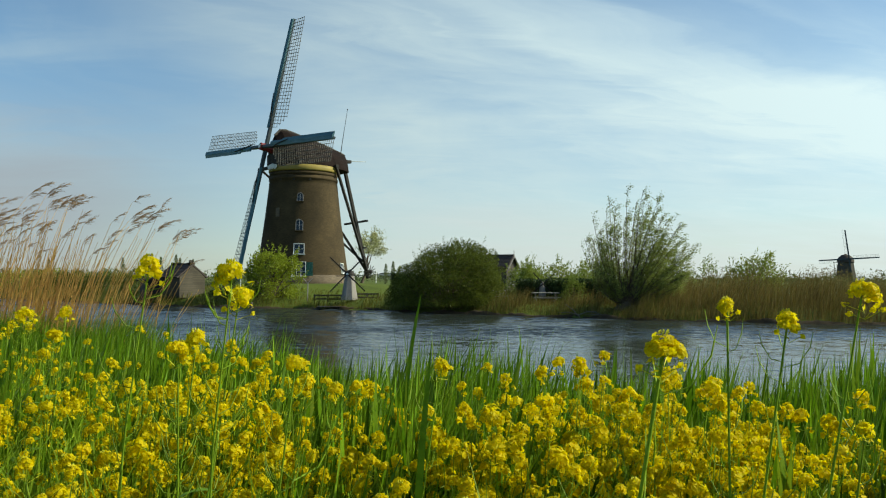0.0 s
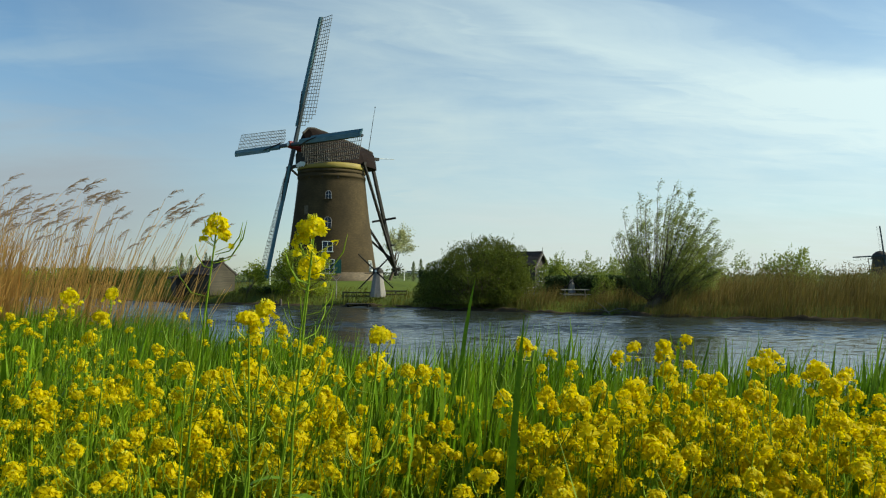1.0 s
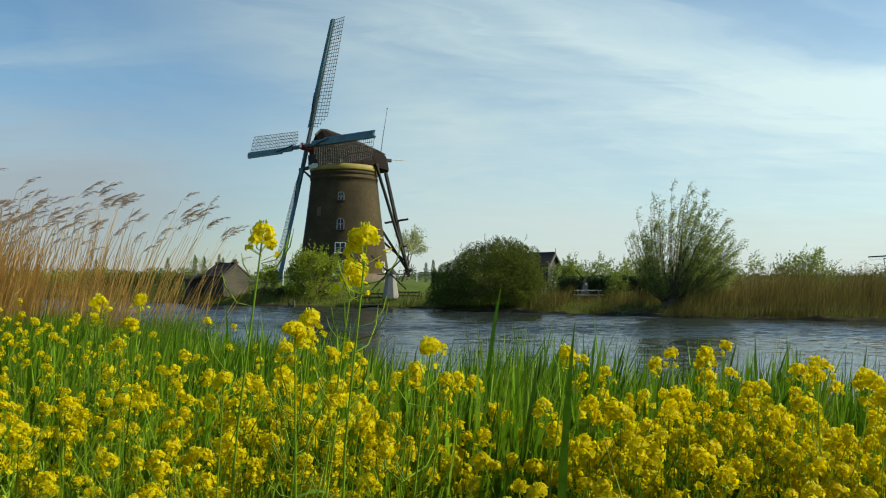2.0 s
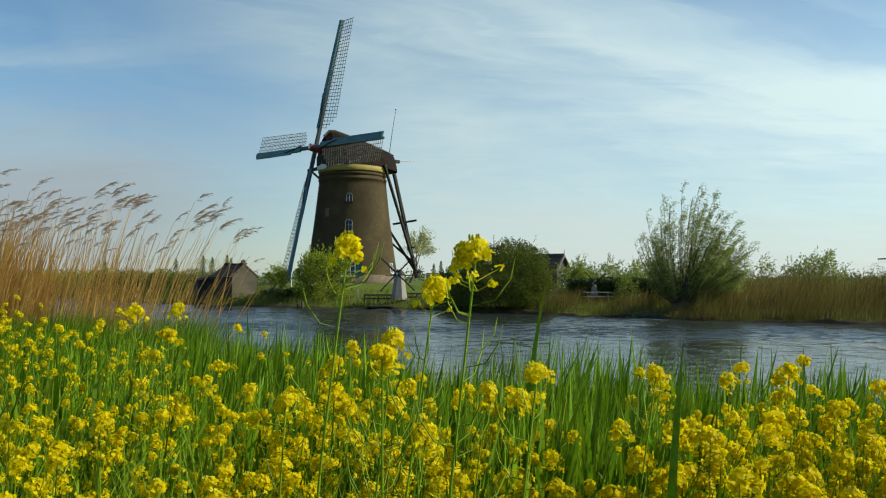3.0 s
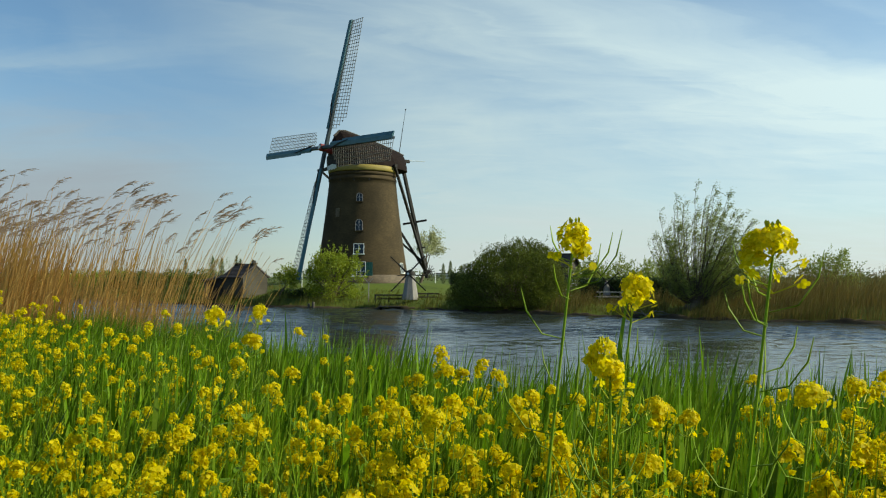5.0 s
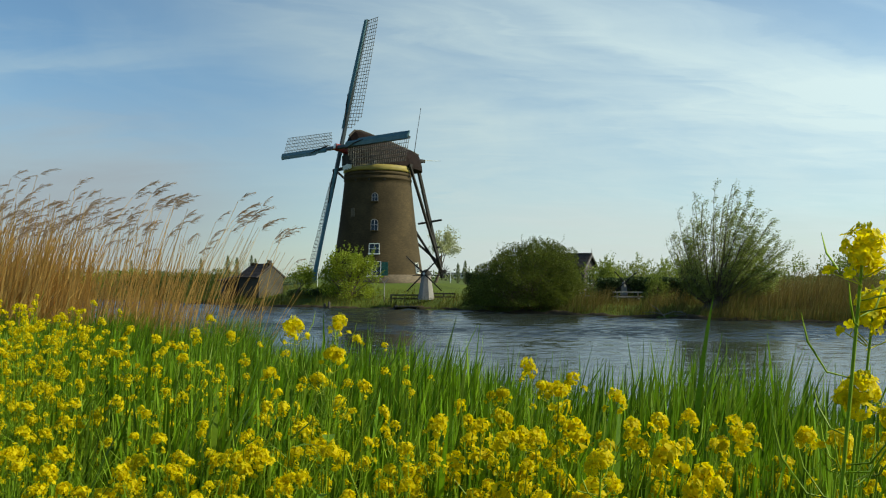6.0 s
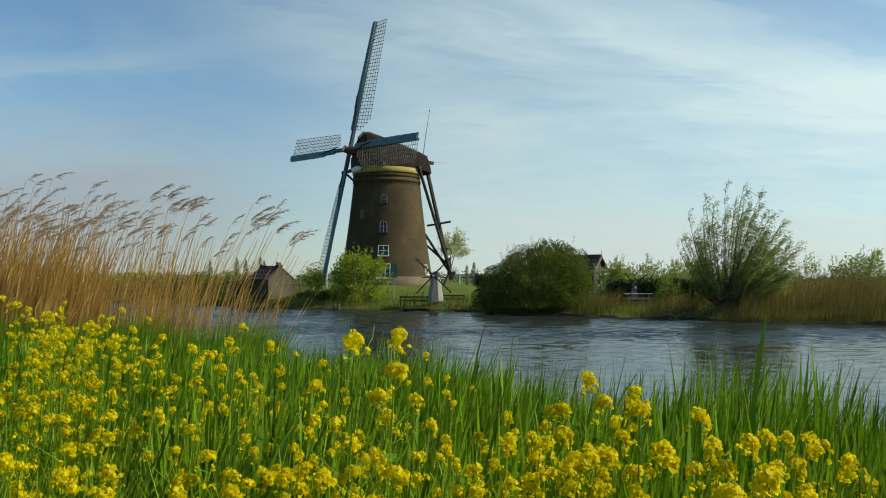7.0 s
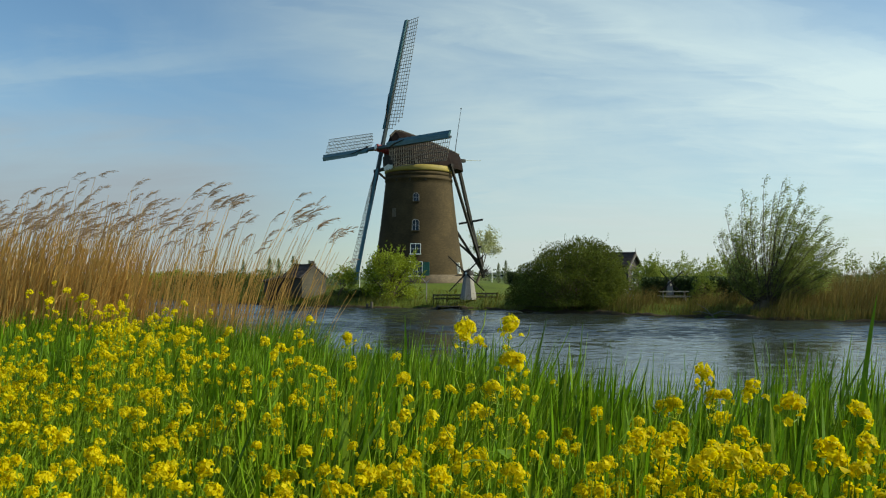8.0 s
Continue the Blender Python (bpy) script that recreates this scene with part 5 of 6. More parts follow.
def bank_plants():
    rng = np.random.default_rng(70)
    seg = np.hypot(*np.diff(FAR_EDGE, axis=0).T)
    run = np.concatenate([[0], np.cumsum(seg)])
    # rough grass along the mill bank
    n = 32000
    s = rng.uniform(run[3] - 3, run[11] + 40, n)
    p, out = along(FAR_EDGE, s)
    q = rng.uniform(0, 1, n) ** 1.5 * 8.0 + rng.normal(0, 0.10, n) + 0.02
    p = p + out * q[:, None]
    clump = 0.55 + 0.75 * (np.sin(s * 1.9) * np.sin(s * 0.77 + 1) + 0.5).clip(0, 1.3)
    h = rng.uniform(0.25, 0.85, n) * clump * np.where(q < 2.2, 1.15, 0.55)
    base = np.stack([p[:, 0], p[:, 1], np.maximum(ground_z(p[:, 0], p[:, 1]), -0.05) - 0.03], 1)
    f = blades(Form(), base, np.tile(WIND, (n, 1)) + rng.normal(0, 0.4, (n, 3)) * np.array([1, 1, 0]), h, rng.uniform(0.02, 0.05, n), rng.uniform(0.05, 0.6, n), rng.uniform(-1.5, 1.5, n), 2)
    stuff("bank_grass", f, BANK_GRASS, "rough green and straw-coloured grass on the far bank", "grass")
    # brown reed bed
    n = 38000
    s = rng.uniform(run[1] - 30, run[4] + 1.5, n)
    p, out = along(FAR_EDGE, s)
    q = rng.uniform(0, 1, n) ** 1.3 * 9.0 - 0.1
    p = p + out * q[:, None]
    fade = ease((run[4] + 1.5 - s) / 5.0)
    h = (1.2 + 1.15 * fade) * (0.62 + 0.42 * rng.uniform(0, 1, n) ** 0.7) * (0.52 + 0.48 * ease(q / 3.5)) * (1 + 0.13 * np.sin(s * 0.9 + 1.2 * np.sin(q)) + 0.11 * np.sin(s * 2.3 + q * 1.7))
    base = np.stack([p[:, 0], p[:, 1], np.maximum(ground_z(p[:, 0], p[:, 1]), -0.05) - 0.03], 1)
    f = blades(Form(), base, np.tile(WIND, (n, 1)) + rng.normal(0, 0.35, (n, 3)) * np.array([1, 1, 0]), h, rng.uniform(0.014, 0.036, n), rng.uniform(0.02, 0.42, n), rng.uniform(-1.6, 1.6, n), 2)
    pick = np.flatnonzero((h > 1.55) & (q > 1.0))[::9]
    spots = base[pick] + UP * (h[pick] * 0.97)[:, None] + WIND * (h[pick] * 0.12)[:, None]
    for k in range(4):
        leaves(f, rng, spots + rng.normal(0, 0.04, spots.shape), np.tile((0.7, 0.1, 0.6), (len(spots), 1)), 0.17, 0.034)
    stuff("reed_bed", f, FAR_REED, "dense brown reed bed along the far bank", "reeds")
    # sparse tall reed and weeds before the hedge
    n = 5200
    s = rng.uniform(run[4] - 1, run[7] - 4, n)
    p, out = along(FAR_EDGE, s)
    q = rng.uniform(0.3, 4.0, n)
    p = p + out * q[:, None]
    base = np.stack([p[:, 0], p[:, 1], ground_z(p[:, 0], p[:, 1]) - 0.03], 1)
    f = blades(Form(), base, np.tile(WIND, (n, 1)) + rng.normal(0, 0.4, (n, 3)) * np.array([1, 1, 0]), rng.uniform(0.5, 1.7, n) * rng.uniform(0.45, 1, n) * (0.55 + 0.6 * ease(np.sin(s * 1.1) + 0.4)), rng.uniform(0.014, 0.034, n), rng.uniform(0.05, 0.4, n), rng.uniform(-1.5, 1.5, n), 2)
    stuff("dry_weeds", f, FAR_REED, "thin dry weeds and reed stalks before the hedge", "weeds")


bank_plants()


def driftwood():
    d = thing("driftwood", "pale bare branches lying at the water's edge", "branch", place=(14.2, 52.9, 0.18))
    rng = np.random.default_rng(77)
    for k in range(7):
        a = np.array([rng.uniform(-1.4, 1.2), rng.uniform(-0.2, 0.4), rng.uniform(-0.15, 0.1)])
        w = unit((rng.normal(0, 1), rng.normal(0, 0.3), rng.uniform(0.05, 0.45)))
        part("twig", tube(Form(), [a, a + w * 0.7 + UP * 0.1, a + w * 1.4], [0.035, 0.025, 0.008], 4), LATH, d)


driftwood()


# ---- tall dry reeds on the near bank ----
def plume(form, rng, p, d, size, slot=0):
    """A drooping reed plume blown to one side: many fine strands along a nodding axis."""
    n = 46
    q = np.sort(rng.uniform(0, 1, n))
    way = unit(WIND * 0.60 + UP * 0.75 + rng.normal(0, 0.16, 3))
    axis = p + np.outer(q, way * size) + np.outer(q ** 2, (WIND * 1.0 - UP * 0.9) * size * 0.28)
    fan = np.tile(way * 0.6 + WIND * 0.6, (n, 1)) + rng.normal(0, 0.26, (n, 3))
    fan /= np.linalg.norm(fan, axis=1)[:, None]
    ln = size * 0.55 * (1 - 0.55 * q) * rng.uniform(0.6, 1.2, n)
    s = np.cross(fan, (0, 1, 0.2))
    s /= np.linalg.norm(s, axis=1)[:, None] + 1e-9
    w = size * 0.009
    pts = np.stack([axis, axis + fan * ln[:, None] * 0.5 + s * w, axis + fan * ln[:, None] - UP * size * 0.06, axis + fan * ln[:, None] * 0.5 - s * w], 1)
    form.add(pts.reshape(-1, 3), np.arange(4 * n).reshape(n, 4), slot)


def reed_line(rng, x, y, z, h, lean, steps=6):
    q = np.linspace(0, 1, steps)
    return np.stack([x + lean * h * q ** 2.3, y + 0.04 * h * q ** 2, z + h * (q - 0.22 * lean * q ** 3)], 1)


def near_reeds():
    rng = np.random.default_rng(80)
    bulk = Form()
    n = 9000
    x = -3.7 - rng.uniform(0, 1, n) * 14.0
    stand = np.clip(0.05 + 0.30 * ease((-x - 4.0) / 0.9) + 0.60 * ease((-x - 6.4) / 1.2), 0, 1)
    tuft = 0.72 + 0.45 * np.sin(x * 4.1 + 0.8 * np.sin(x * 1.7)) + 0.2 * np.sin(x * 9.3)
    keep = rng.uniform(0, 1, n) < stand * np.where(x > -7.0, np.clip(tuft, 0.06, 1), 1.0)
    x = x[keep]
    n = len(x)
    y = 15.3 + rng.normal(0, 0.55, n) - (x + 9) * 0.10 + rng.uniform(-0.6, 1.3, n)
    z = np.maximum(ground_z(x, y), -0.1)
    plumed = rng.uniform(0, 1, n) < 0.085
    top = 3.80 + 0.16 * np.sin(x * 1.3) + rng.normal(0, 0.30, n) - 0.5 * ease((x + 5.2) / 1.8)
    top = np.where(plumed, top, 1.2 + (top - 1.2) * rng.uniform(0.45, 0.95, n))
    lean = np.clip(rng.normal(0.11, 0.05, n) + 0.12 * ease((x + 5.6) / 1.6), 0.02, 0.36)
    for i in range(n):
        line = reed_line(rng, x[i], y[i], z[i] - 0.05, top[i] - z[i], lean[i], 5)
        tube(bulk, line, np.linspace(0.0080, 0.0034, 5), 3, 0, caps=False)
        if plumed[i]:
            plume(bulk, rng, line[-1], None, rng.uniform(0.18, 0.34), 1)
    # dry leaves, most of them low on the stalks
    m = 15000
    i = rng.integers(0, n, m)
    q = rng.uniform(0.05, 0.72, m) ** 1.3
    h = top[i] - z[i]
    base = np.stack([x[i] + lean[i] * h * q ** 2.3, y[i], z[i] + h * (q - 0.22 * lean[i] * q ** 3)], 1)
    blades(bulk, base, np.tile(WIND, (m, 1)) + rng.normal(0, 0.35, (m, 3)) * np.array([1, 1, 0]), rng.uniform(0.25, 0.65, m), rng.uniform(0.010, 0.022, m), rng.uniform(0.1, 0.8, m), rng.uniform(-0.8, 0.8, m), 2, 0)
    stuff("dry_reeds", bulk, [STRAW, PLUME], "tall golden dry reeds swaying on the near bank", "reeds")
    # fresh shoots pushing up among the old stalks
    m = 9000
    gx = -3.4 - rng.uniform(0, 1, m) * 8.0
    gy = 14.0 + rng.normal(0, 0.6, m) - (gx + 9) * 0.10
    gz = np.maximum(ground_z(gx, gy), -0.1)
    fresh = blades(Form(), np.stack([gx, gy, gz - 0.03], 1), np.tile(WIND, (m, 1)) * 0.8 + rng.normal(0, 0.4, (m, 3)) * np.array([1, 1, 0]), np.clip(1.97 + rng.normal(0, 0.12, m) + 0.10 * np.sin(gx * 3.1) - gz, 0.4, 2.1), rng.uniform(0.014, 0.028, m), rng.uniform(0.03, 0.4, m), rng.uniform(-1.0, 1.0, m), 3)
    stuff("reed_shoots", fresh, BLADE, "dark green fresh shoots at the foot of the dry reeds", "reeds")
    # the tallest stalks against the sky
    made = []
    for k in range(6):
        t = thing("reed_stalk", "tall dry reed stalk with a feathery brown plume", "reed", "tall reed stalks")
        line = reed_line(rng, 0, 0, 0, 3.6, 0.13 + 0.035 * k)
        part("stalk", tube(Form(), line, np.linspace(0.010, 0.0035, 6), 5), STRAW, t, smooth=True)
        f = Form()
        plume(f, rng, line[-1], None, 0.36 + 0.02 * k)
        plume(f, rng, line[-1] - UP * 0.05, None, 0.30)
        part("plume", f, PLUME, t, "feathery brown plume")
        made.append(t)
    spots = [(-3.8, 15.9, 3.82), (-4.1, 16.0, 3.72), (-4.3, 15.3, 3.95), (-4.6, 15.2, 4.15), (-4.9, 14.9, 4.05), (-5.1, 15.1, 4.2), (-5.5, 15.0, 4.22), (-5.75, 15.2, 4.3), (-6.1, 15.4, 4.25), (-6.5, 15.5, 4.3), (-6.65, 15.6, 4.25), (-7.0, 15.3, 4.35), (-7.3, 15.5, 4.25)]
    for k in range(34):
        spots.append((-6.6 - k * 0.29 + rng.normal(0, 0.12), 15.6 + rng.normal(0, 0.5), 3.92 + rng.normal(0, 0.14)))
    for k, (sx, sy, top_z) in enumerate(spots):
        g = max(float(ground_z(sx, sy)), -0.1)
        s = (top_z - 0.22 - g) / 3.6
        m = pose(sx, sy, g - 0.03) @ Matrix.Diagonal((1.0, 1.0, s, 1))
        if k < len(made):
            made[k].matrix_basis = m
        else:
            copy_thing(made[k % 6], m)


near_reeds()


# ---- green young reeds along the water ----
def clear_of_path(x, y, gap):
    """False where the walker passes."""
    d = np.full(np.shape(x), 1e9)
    for (_, a, _, _), (_, b, _, _) in zip(PATH[:-1], PATH[1:]):
        dx, dy = b[0] - a[0], b[1] - a[1]
        q = np.clip(((x - a[0]) * dx + (y - a[1]) * dy) / max(dx * dx + dy * dy, 1e-9), 0, 1)
        d = np.minimum(d, np.hypot(x - a[0] - q * dx, y - a[1] - q * dy))
    return d > gap


def green_reeds():
    rng = np.random.default_rng(90)
    n = 52000
    # shoots, thicker towards the walker
    y = 2.4 + 20 * rng.uniform(0, 1, n) ** 1.75
    x = rng.uniform(-1, 1, n) * (0.9 + 0.68 * y) - 0.2
    edge = beside(FLOWER_EDGE, x, y)
    shore = -beside(NEAR_EDGE, x, y)
    patch = np.sin(x * 2.3 + y) * np.sin(y * 1.7 - x * 0.6) + 0.5 * np.sin(x * 5.1 - y * 3.3)
    keep = (edge > -0.3) & (shore > -0.35) & (rng.uniform(0, 1, n) < (0.72 + 0.30 * patch) * ease((edge + 0.45) / 0.9))
    x, y, edge, shore, patch = x[keep], y[keep], edge[keep], shore[keep], patch[keep]
    n = len(x)
    z = ground_z(x, y)
    top = 2.19 + 0.09 * patch + rng.normal(0, 0.085, n) - 0.22 * ease((-x - 0.8) / 1.5) - 0.16 * ease((2.0 - shore) / 2.0) - 0.22 * ease((y - 9) / 6)
    h = np.clip(top - z, 0.5, 1.75) * np.where(rng.uniform(0, 1, n) < 0.2, rng.uniform(0.6, 0.9, n), 1.0)
    base = np.stack([x, y, z - 0.03], 1)
    sway = np.tile(WIND, (n, 1)) * 0.8 + rng.normal(0, 0.4, (n, 3)) * np.array([1, 1, 0])
    bow = rng.uniform(0.02, 0.26, n)
    # the upright spear of every shoot
    f = blades(Form(), base, sway, h, rng.uniform(0.014, 0.028, n), bow, rng.uniform(-0.9, 0.9, n), 3)
    # leaves that leave it on alternate sides
    for k in range(4):
        q = rng.uniform(0.15, 0.66, n)
        start = base + UP * (h * (q - 0.18 * bow * q ** 3))[:, None] + sway * (h * bow * q ** 2)[:, None]
        a = rng.uniform(0, 2 * math.pi, n)
        out = np.stack([np.cos(a), np.sin(a), np.zeros(n)], 1) * 0.8 + WIND * 0.45
        ln = np.minimum(h * rng.uniform(0.30, 0.50, n), (h * 1.02 - h * q))
        blades(f, start, out, ln, rng.uniform(0.016, 0.034, n), rng.uniform(0.05, 0.34, n), a + math.pi / 2 + rng.normal(0, 0.4, n), 3, power=1.5)
    # thinner along the rest of the shore
    m = 42000
    wy = rng.uniform(-6, 26, m)
    wx = rng.uniform(-22, 18, m)
    land = -beside(NEAR_EDGE, wx, wy)
    ok = (np.abs(wx + 0.2) > 0.9 + 0.66 * wy) & (land > -0.35) & (land < 4.6) & (beside(FLOWER_EDGE, wx, wy) > -0.2)
    wx, wy = wx[ok], wy[ok]
    m = len(wx)
    wz = ground_z(wx, wy)
    wh = np.clip(2.15 + rng.normal(0, 0.13, m) - wz, 0.5, 1.6)
    for k in range(3):
        blades(f, np.stack([wx, wy, wz - 0.03], 1), np.tile(WIND, (m, 1)) * 0.8 + rng.normal(0, 0.4, (m, 3)) * np.array([1, 1, 0]), wh * (1.0, 0.8, 0.6)[k], rng.uniform(0.016, 0.03, m), rng.uniform(0.03, 0.25, m) * (1, 1.8, 2.4)[k], rng.uniform(-1.2, 1.2, m), 2)
    stuff("young_reeds", f, BLADE, "bright green young reeds between flowers and water", "reeds")


green_reeds()


def tall_blade(x, y, tip_z, lean, width, label="tall broad green reed blade standing above the grass"):
    rng = np.random.default_rng(int(abs(x * 1000)) + 5)
    g = float(ground_z(x, y))
    h = tip_z - g
    t = thing("reed_shoot", label, "reed", "tall green reed shoots", (x, y, g))
    f = Form()
    tube(f, [(0, 0, -0.05), (0, 0, h * 0.45), (lean * h * 0.3, 0, h * 0.72)], [0.006, 0.005, 0.003], 5)
    part("stalk", f, STEM, t, smooth=True)
    for k, (at_h, ln, bend, turn) in enumerate(((0.42, 0.58, lean, 1), (0.40, 0.36, 0.55, 1), (0.30, 0.34, 0.6, -1), (0.2, 0.4, 0.35, -1))):
        b = blades(Form(), np.array([[0, 0, h * at_h]]), np.array([[turn, 0.1, 0.0]]), np.array([h * ln / (1 if k == 0 else 1.2)]), np.array([width * (1 if k == 0 else 0.8)]), np.array([bend]), np.array([0.15 * k]), 7)
        part("leaf", b, BLADE, t)


tall_blade(0.86, 4.1, 2.63, 0.10, 0.030)
tall_blade(0.86, 2.13, 2.565, 0.05, 0.024)
tall_blade(1.55, 5.0, 2.33, 0.16, 0.03)
tall_blade(2.3, 5.4, 2.30, 0.14, 0.03)


# ---- rapeseed ----
def flower_head(rng, n=34, R=0.019, tall=0.034, petal=0.0072, rich=True, pairs=False):
    """A round cluster of four-petalled flowers with buds at its crown. Slot 0 petals, 1 buds."""
    f = Form()
    q = (np.arange(n) + 0.5) / n
    a = np.arange(n) * 2.39996 + rng.uniform(0, 6.28)
    e = -0.55 + 1.5 * q
    ring = np.sqrt(np.clip(1 - e * e, 0.04, 1))
    w = rng.uniform(0.72, 1.12, n)
    c = np.stack([np.cos(a) * ring * R * w, np.sin(a) * ring * R * w, (e + 0.55) * tall * 0.5 * rng.uniform(0.88, 1.08, n)], 1)
    nrm = np.stack([np.cos(a) * ring, np.sin(a) * ring, e + 0.25], 1) + rng.normal(0, 0.42, (n, 3))
    nrm /= np.linalg.norm(nrm, axis=1)[:, None]
    u = np.cross(nrm, rng.normal(0, 1, (n, 3)))
    u /= np.linalg.norm(u, axis=1)[:, None]
    v = np.cross(nrm, u)
    if pairs:
        # two opposite petals share one rounded face
        for k in range(2):
            d, s = (u, v) if k else (v, u)
            L = (petal * rng.uniform(0.9, 1.2, n))[:, None]
            cup = nrm * L * rng.uniform(0.05, 0.5, (n, 1))
            if petal > 0.007:
                pts = np.stack([c - d * L + cup, c + s * L * 0.7, c + d * L + cup, c - s * L * 0.7], 1)
                f.add(pts.reshape(-1, 3), np.arange(4 * n).reshape(n, 4), 0)
                continue
            pts = np.stack([c - d * L + cup - s * L * 0.30, c - d * L + cup + s * L * 0.30, c + s * L * 0.72 + cup * 0.3, c + d * L + cup + s * L * 0.30, c + d * L + cup - s * L * 0.30, c - s * L * 0.72 + cup * 0.3], 1)
            f.add(pts.reshape(-1, 3), np.arange(6 * n).reshape(n, 6), 0)
    for k in range(0 if pairs else 4):
        t = k * math.pi / 2
        d = u * math.cos(t) + v * math.sin(t)
        s = v * math.cos(t) - u * math.sin(t)
        L = (petal * rng.uniform(0.9, 1.2, n))[:, None]
        cup = nrm * L * rng.uniform(0.0, 0.55, (n, 1))
        pts = np.stack([c, c + d * L * 0.45 + s * L * 0.45 + cup * 0.5, c + d * L * 0.88 + s * L * 0.40 + cup * 0.6, c + d * L * 1.05 + cup * 0.4, c + d * L * 0.88 - s * L * 0.40 + cup * 0.6, c + d * L * 0.45 - s * L * 0.45 + cup * 0.5], 1)
        f.add(pts.reshape(-1, 3), np.arange(6 * n).reshape(n, 6), 0)
    if rich:
        for k in range(7):
            t = k * 2.4
            p = np.array([math.cos(t) * 0.005, math.sin(t) * 0.005, tall * (0.72 + 0.015 * k)])
            tube(f, [p, p + np.array([0, 0, 0.003]), p + np.array([0, 0, 0.005])], [0.0008, 0.0017, 0.0005], 3, 1, caps=False)
        for k in range(0, n, 3):
            p0 = np.array([0, 0, q[k] * tall * 0.6 - 0.006])
            tube(f, [p0, c[k]], [0.0007, 0.0006], 3, 1, caps=False)
    return f


def clustered(rng, lobes, florets, R, petal, n, pairs=False, rich=True):
    """An uneven head: a dome, smaller lobes beside and below it, and single florets on thin stalks."""
    f = flower_head(rng, n, R, R * 1.7, petal, rich, pairs)
    for k in range(lobes):
        a = rng.uniform(0, 6.28)
        m = Matrix.Translation((math.cos(a) * R * rng.uniform(0.55, 0.95), math.sin(a) * R * rng.uniform(0.55, 0.95), R * rng.uniform(-0.8, 0.5))) @ Matrix.Rotation(0.7, 4, (-math.sin(a), math.cos(a), 0))
        f.put(flower_head(rng, max(5, int(n * rng.uniform(0.3, 0.5))), R * rng.uniform(0.5, 0.72), R * rng.uniform(0.7, 1.1), petal, False, pairs), m)
    for k in range(florets):
        a = k * 2.4 + rng.uniform(-0.4, 0.4)
        end = np.array([math.cos(a), math.sin(a), 0]) * R * rng.uniform(1.2, 1.7) + np.array([0, 0, -R * rng.uniform(0.5, 1.7)])
        tube(f, [(0, 0, end[2] - R * 0.7), end], [0.0007, 0.0006], 3, 1, caps=False)
        f.put(flower_head(rng, 2, 0.003, 0.004, petal, False, pairs), Matrix.Translation(end) @ Matrix.Rotation(0.9, 4, (-math.sin(a), math.cos(a), 0)))
    return f


HEADS = [clustered(np.random.default_rng(100 + k), 2 + k % 3, 4 + k % 3, 0.0140 + 0.0015 * (k % 3), 0.0046, 40 + 4 * (k % 4)) for k in range(8)]
HEAD_MESHES = [h.mesh("flower_head", [PETAL, BUD]) for h in HEADS]
FIELD_HEADS = [clustered(np.random.default_rng(120 + k), 2 + k % 2, 3 + k % 3, 0.0140 + 0.0012 * (k % 3), 0.0052, 26 + 2 * (k % 4), True) for k in range(8)]
FIELD_MESHES = [h.mesh("flower_head", [PETAL, BUD]) for h in FIELD_HEADS]
LIGHT_HEADS = [clustered(np.random.default_rng(140 + k), 1 + k % 3, 2 + k % 3, 0.0140, 0.0058, 16 + k % 4, True, False) for k in range(6)]
FAR_HEADS = [clustered(np.random.default_rng(150 + k), 1 + k % 2, 1, 0.0140, 0.0076, 10 + k % 3, True, False) for k in range(5)]

BUDS = [flower_head(np.random.default_rng(160 + k), 5, 0.010, 0.018, 0.0072, False, True) for k in range(3)]


def pods(form, rng, line, count, r=0.001, long=1.0):
    """Slim curved seed pods that stand off a stem."""
    line = np.asarray(line)
    for k in range(count):
        q = rng.uniform(0.0, 1.0) * (len(line) - 1)
        i = min(int(q), len(line) - 2)
        p = line[i] + (line[i + 1] - line[i]) * (q - i)
        a = k * 2.4 + rng.uniform(-0.4, 0.4)
        out = np.array([math.cos(a), math.sin(a), 0.25])
        ln = rng.uniform(0.035, 0.065) * long
        tube(form, [p, p + out * ln * 0.45, p + out * ln * 0.75 + UP * ln * 0.35, p + out * ln * 0.85 + UP * ln * 0.75], [r * 0.7, r, r * 1.2, r * 0.4], 3, caps=False)


def herb_leaf(form, p, way, length, width):
    """A lobed, drooping leaf."""
    w = unit(way)
    s = unit(np.cross(w, UP))
    pts, faces = [], []
    for i, (q, k) in enumerate(((0, 0.12), (0.25, 0.55), (0.4, 0.4), (0.6, 1.0), (0.85, 0.7), (1, 0.05))):
        c = p + w * length * q + UP * length * (0.25 * q - 0.45 * q * q)
        pts += [c - s * width * k / 2 + UP * width * 0.08 * k, c, c + s * width * k / 2 + UP * width * 0.08 * k]
        if i:
            b = 3 * i
            faces += [(b - 3, b - 2, b + 1, b), (b - 2, b - 1, b + 2, b + 1)]
    form.add(pts, faces)


LEAF_MESHES = []
for k in range(4):
    one = Form()
    herb_leaf(one, np.zeros(3), np.array([1.0, 0.0, 0.3]), 0.12, 0.024 + 0.006 * k)
    LEAF_MESHES.append(one.mesh("leaf", HERB))


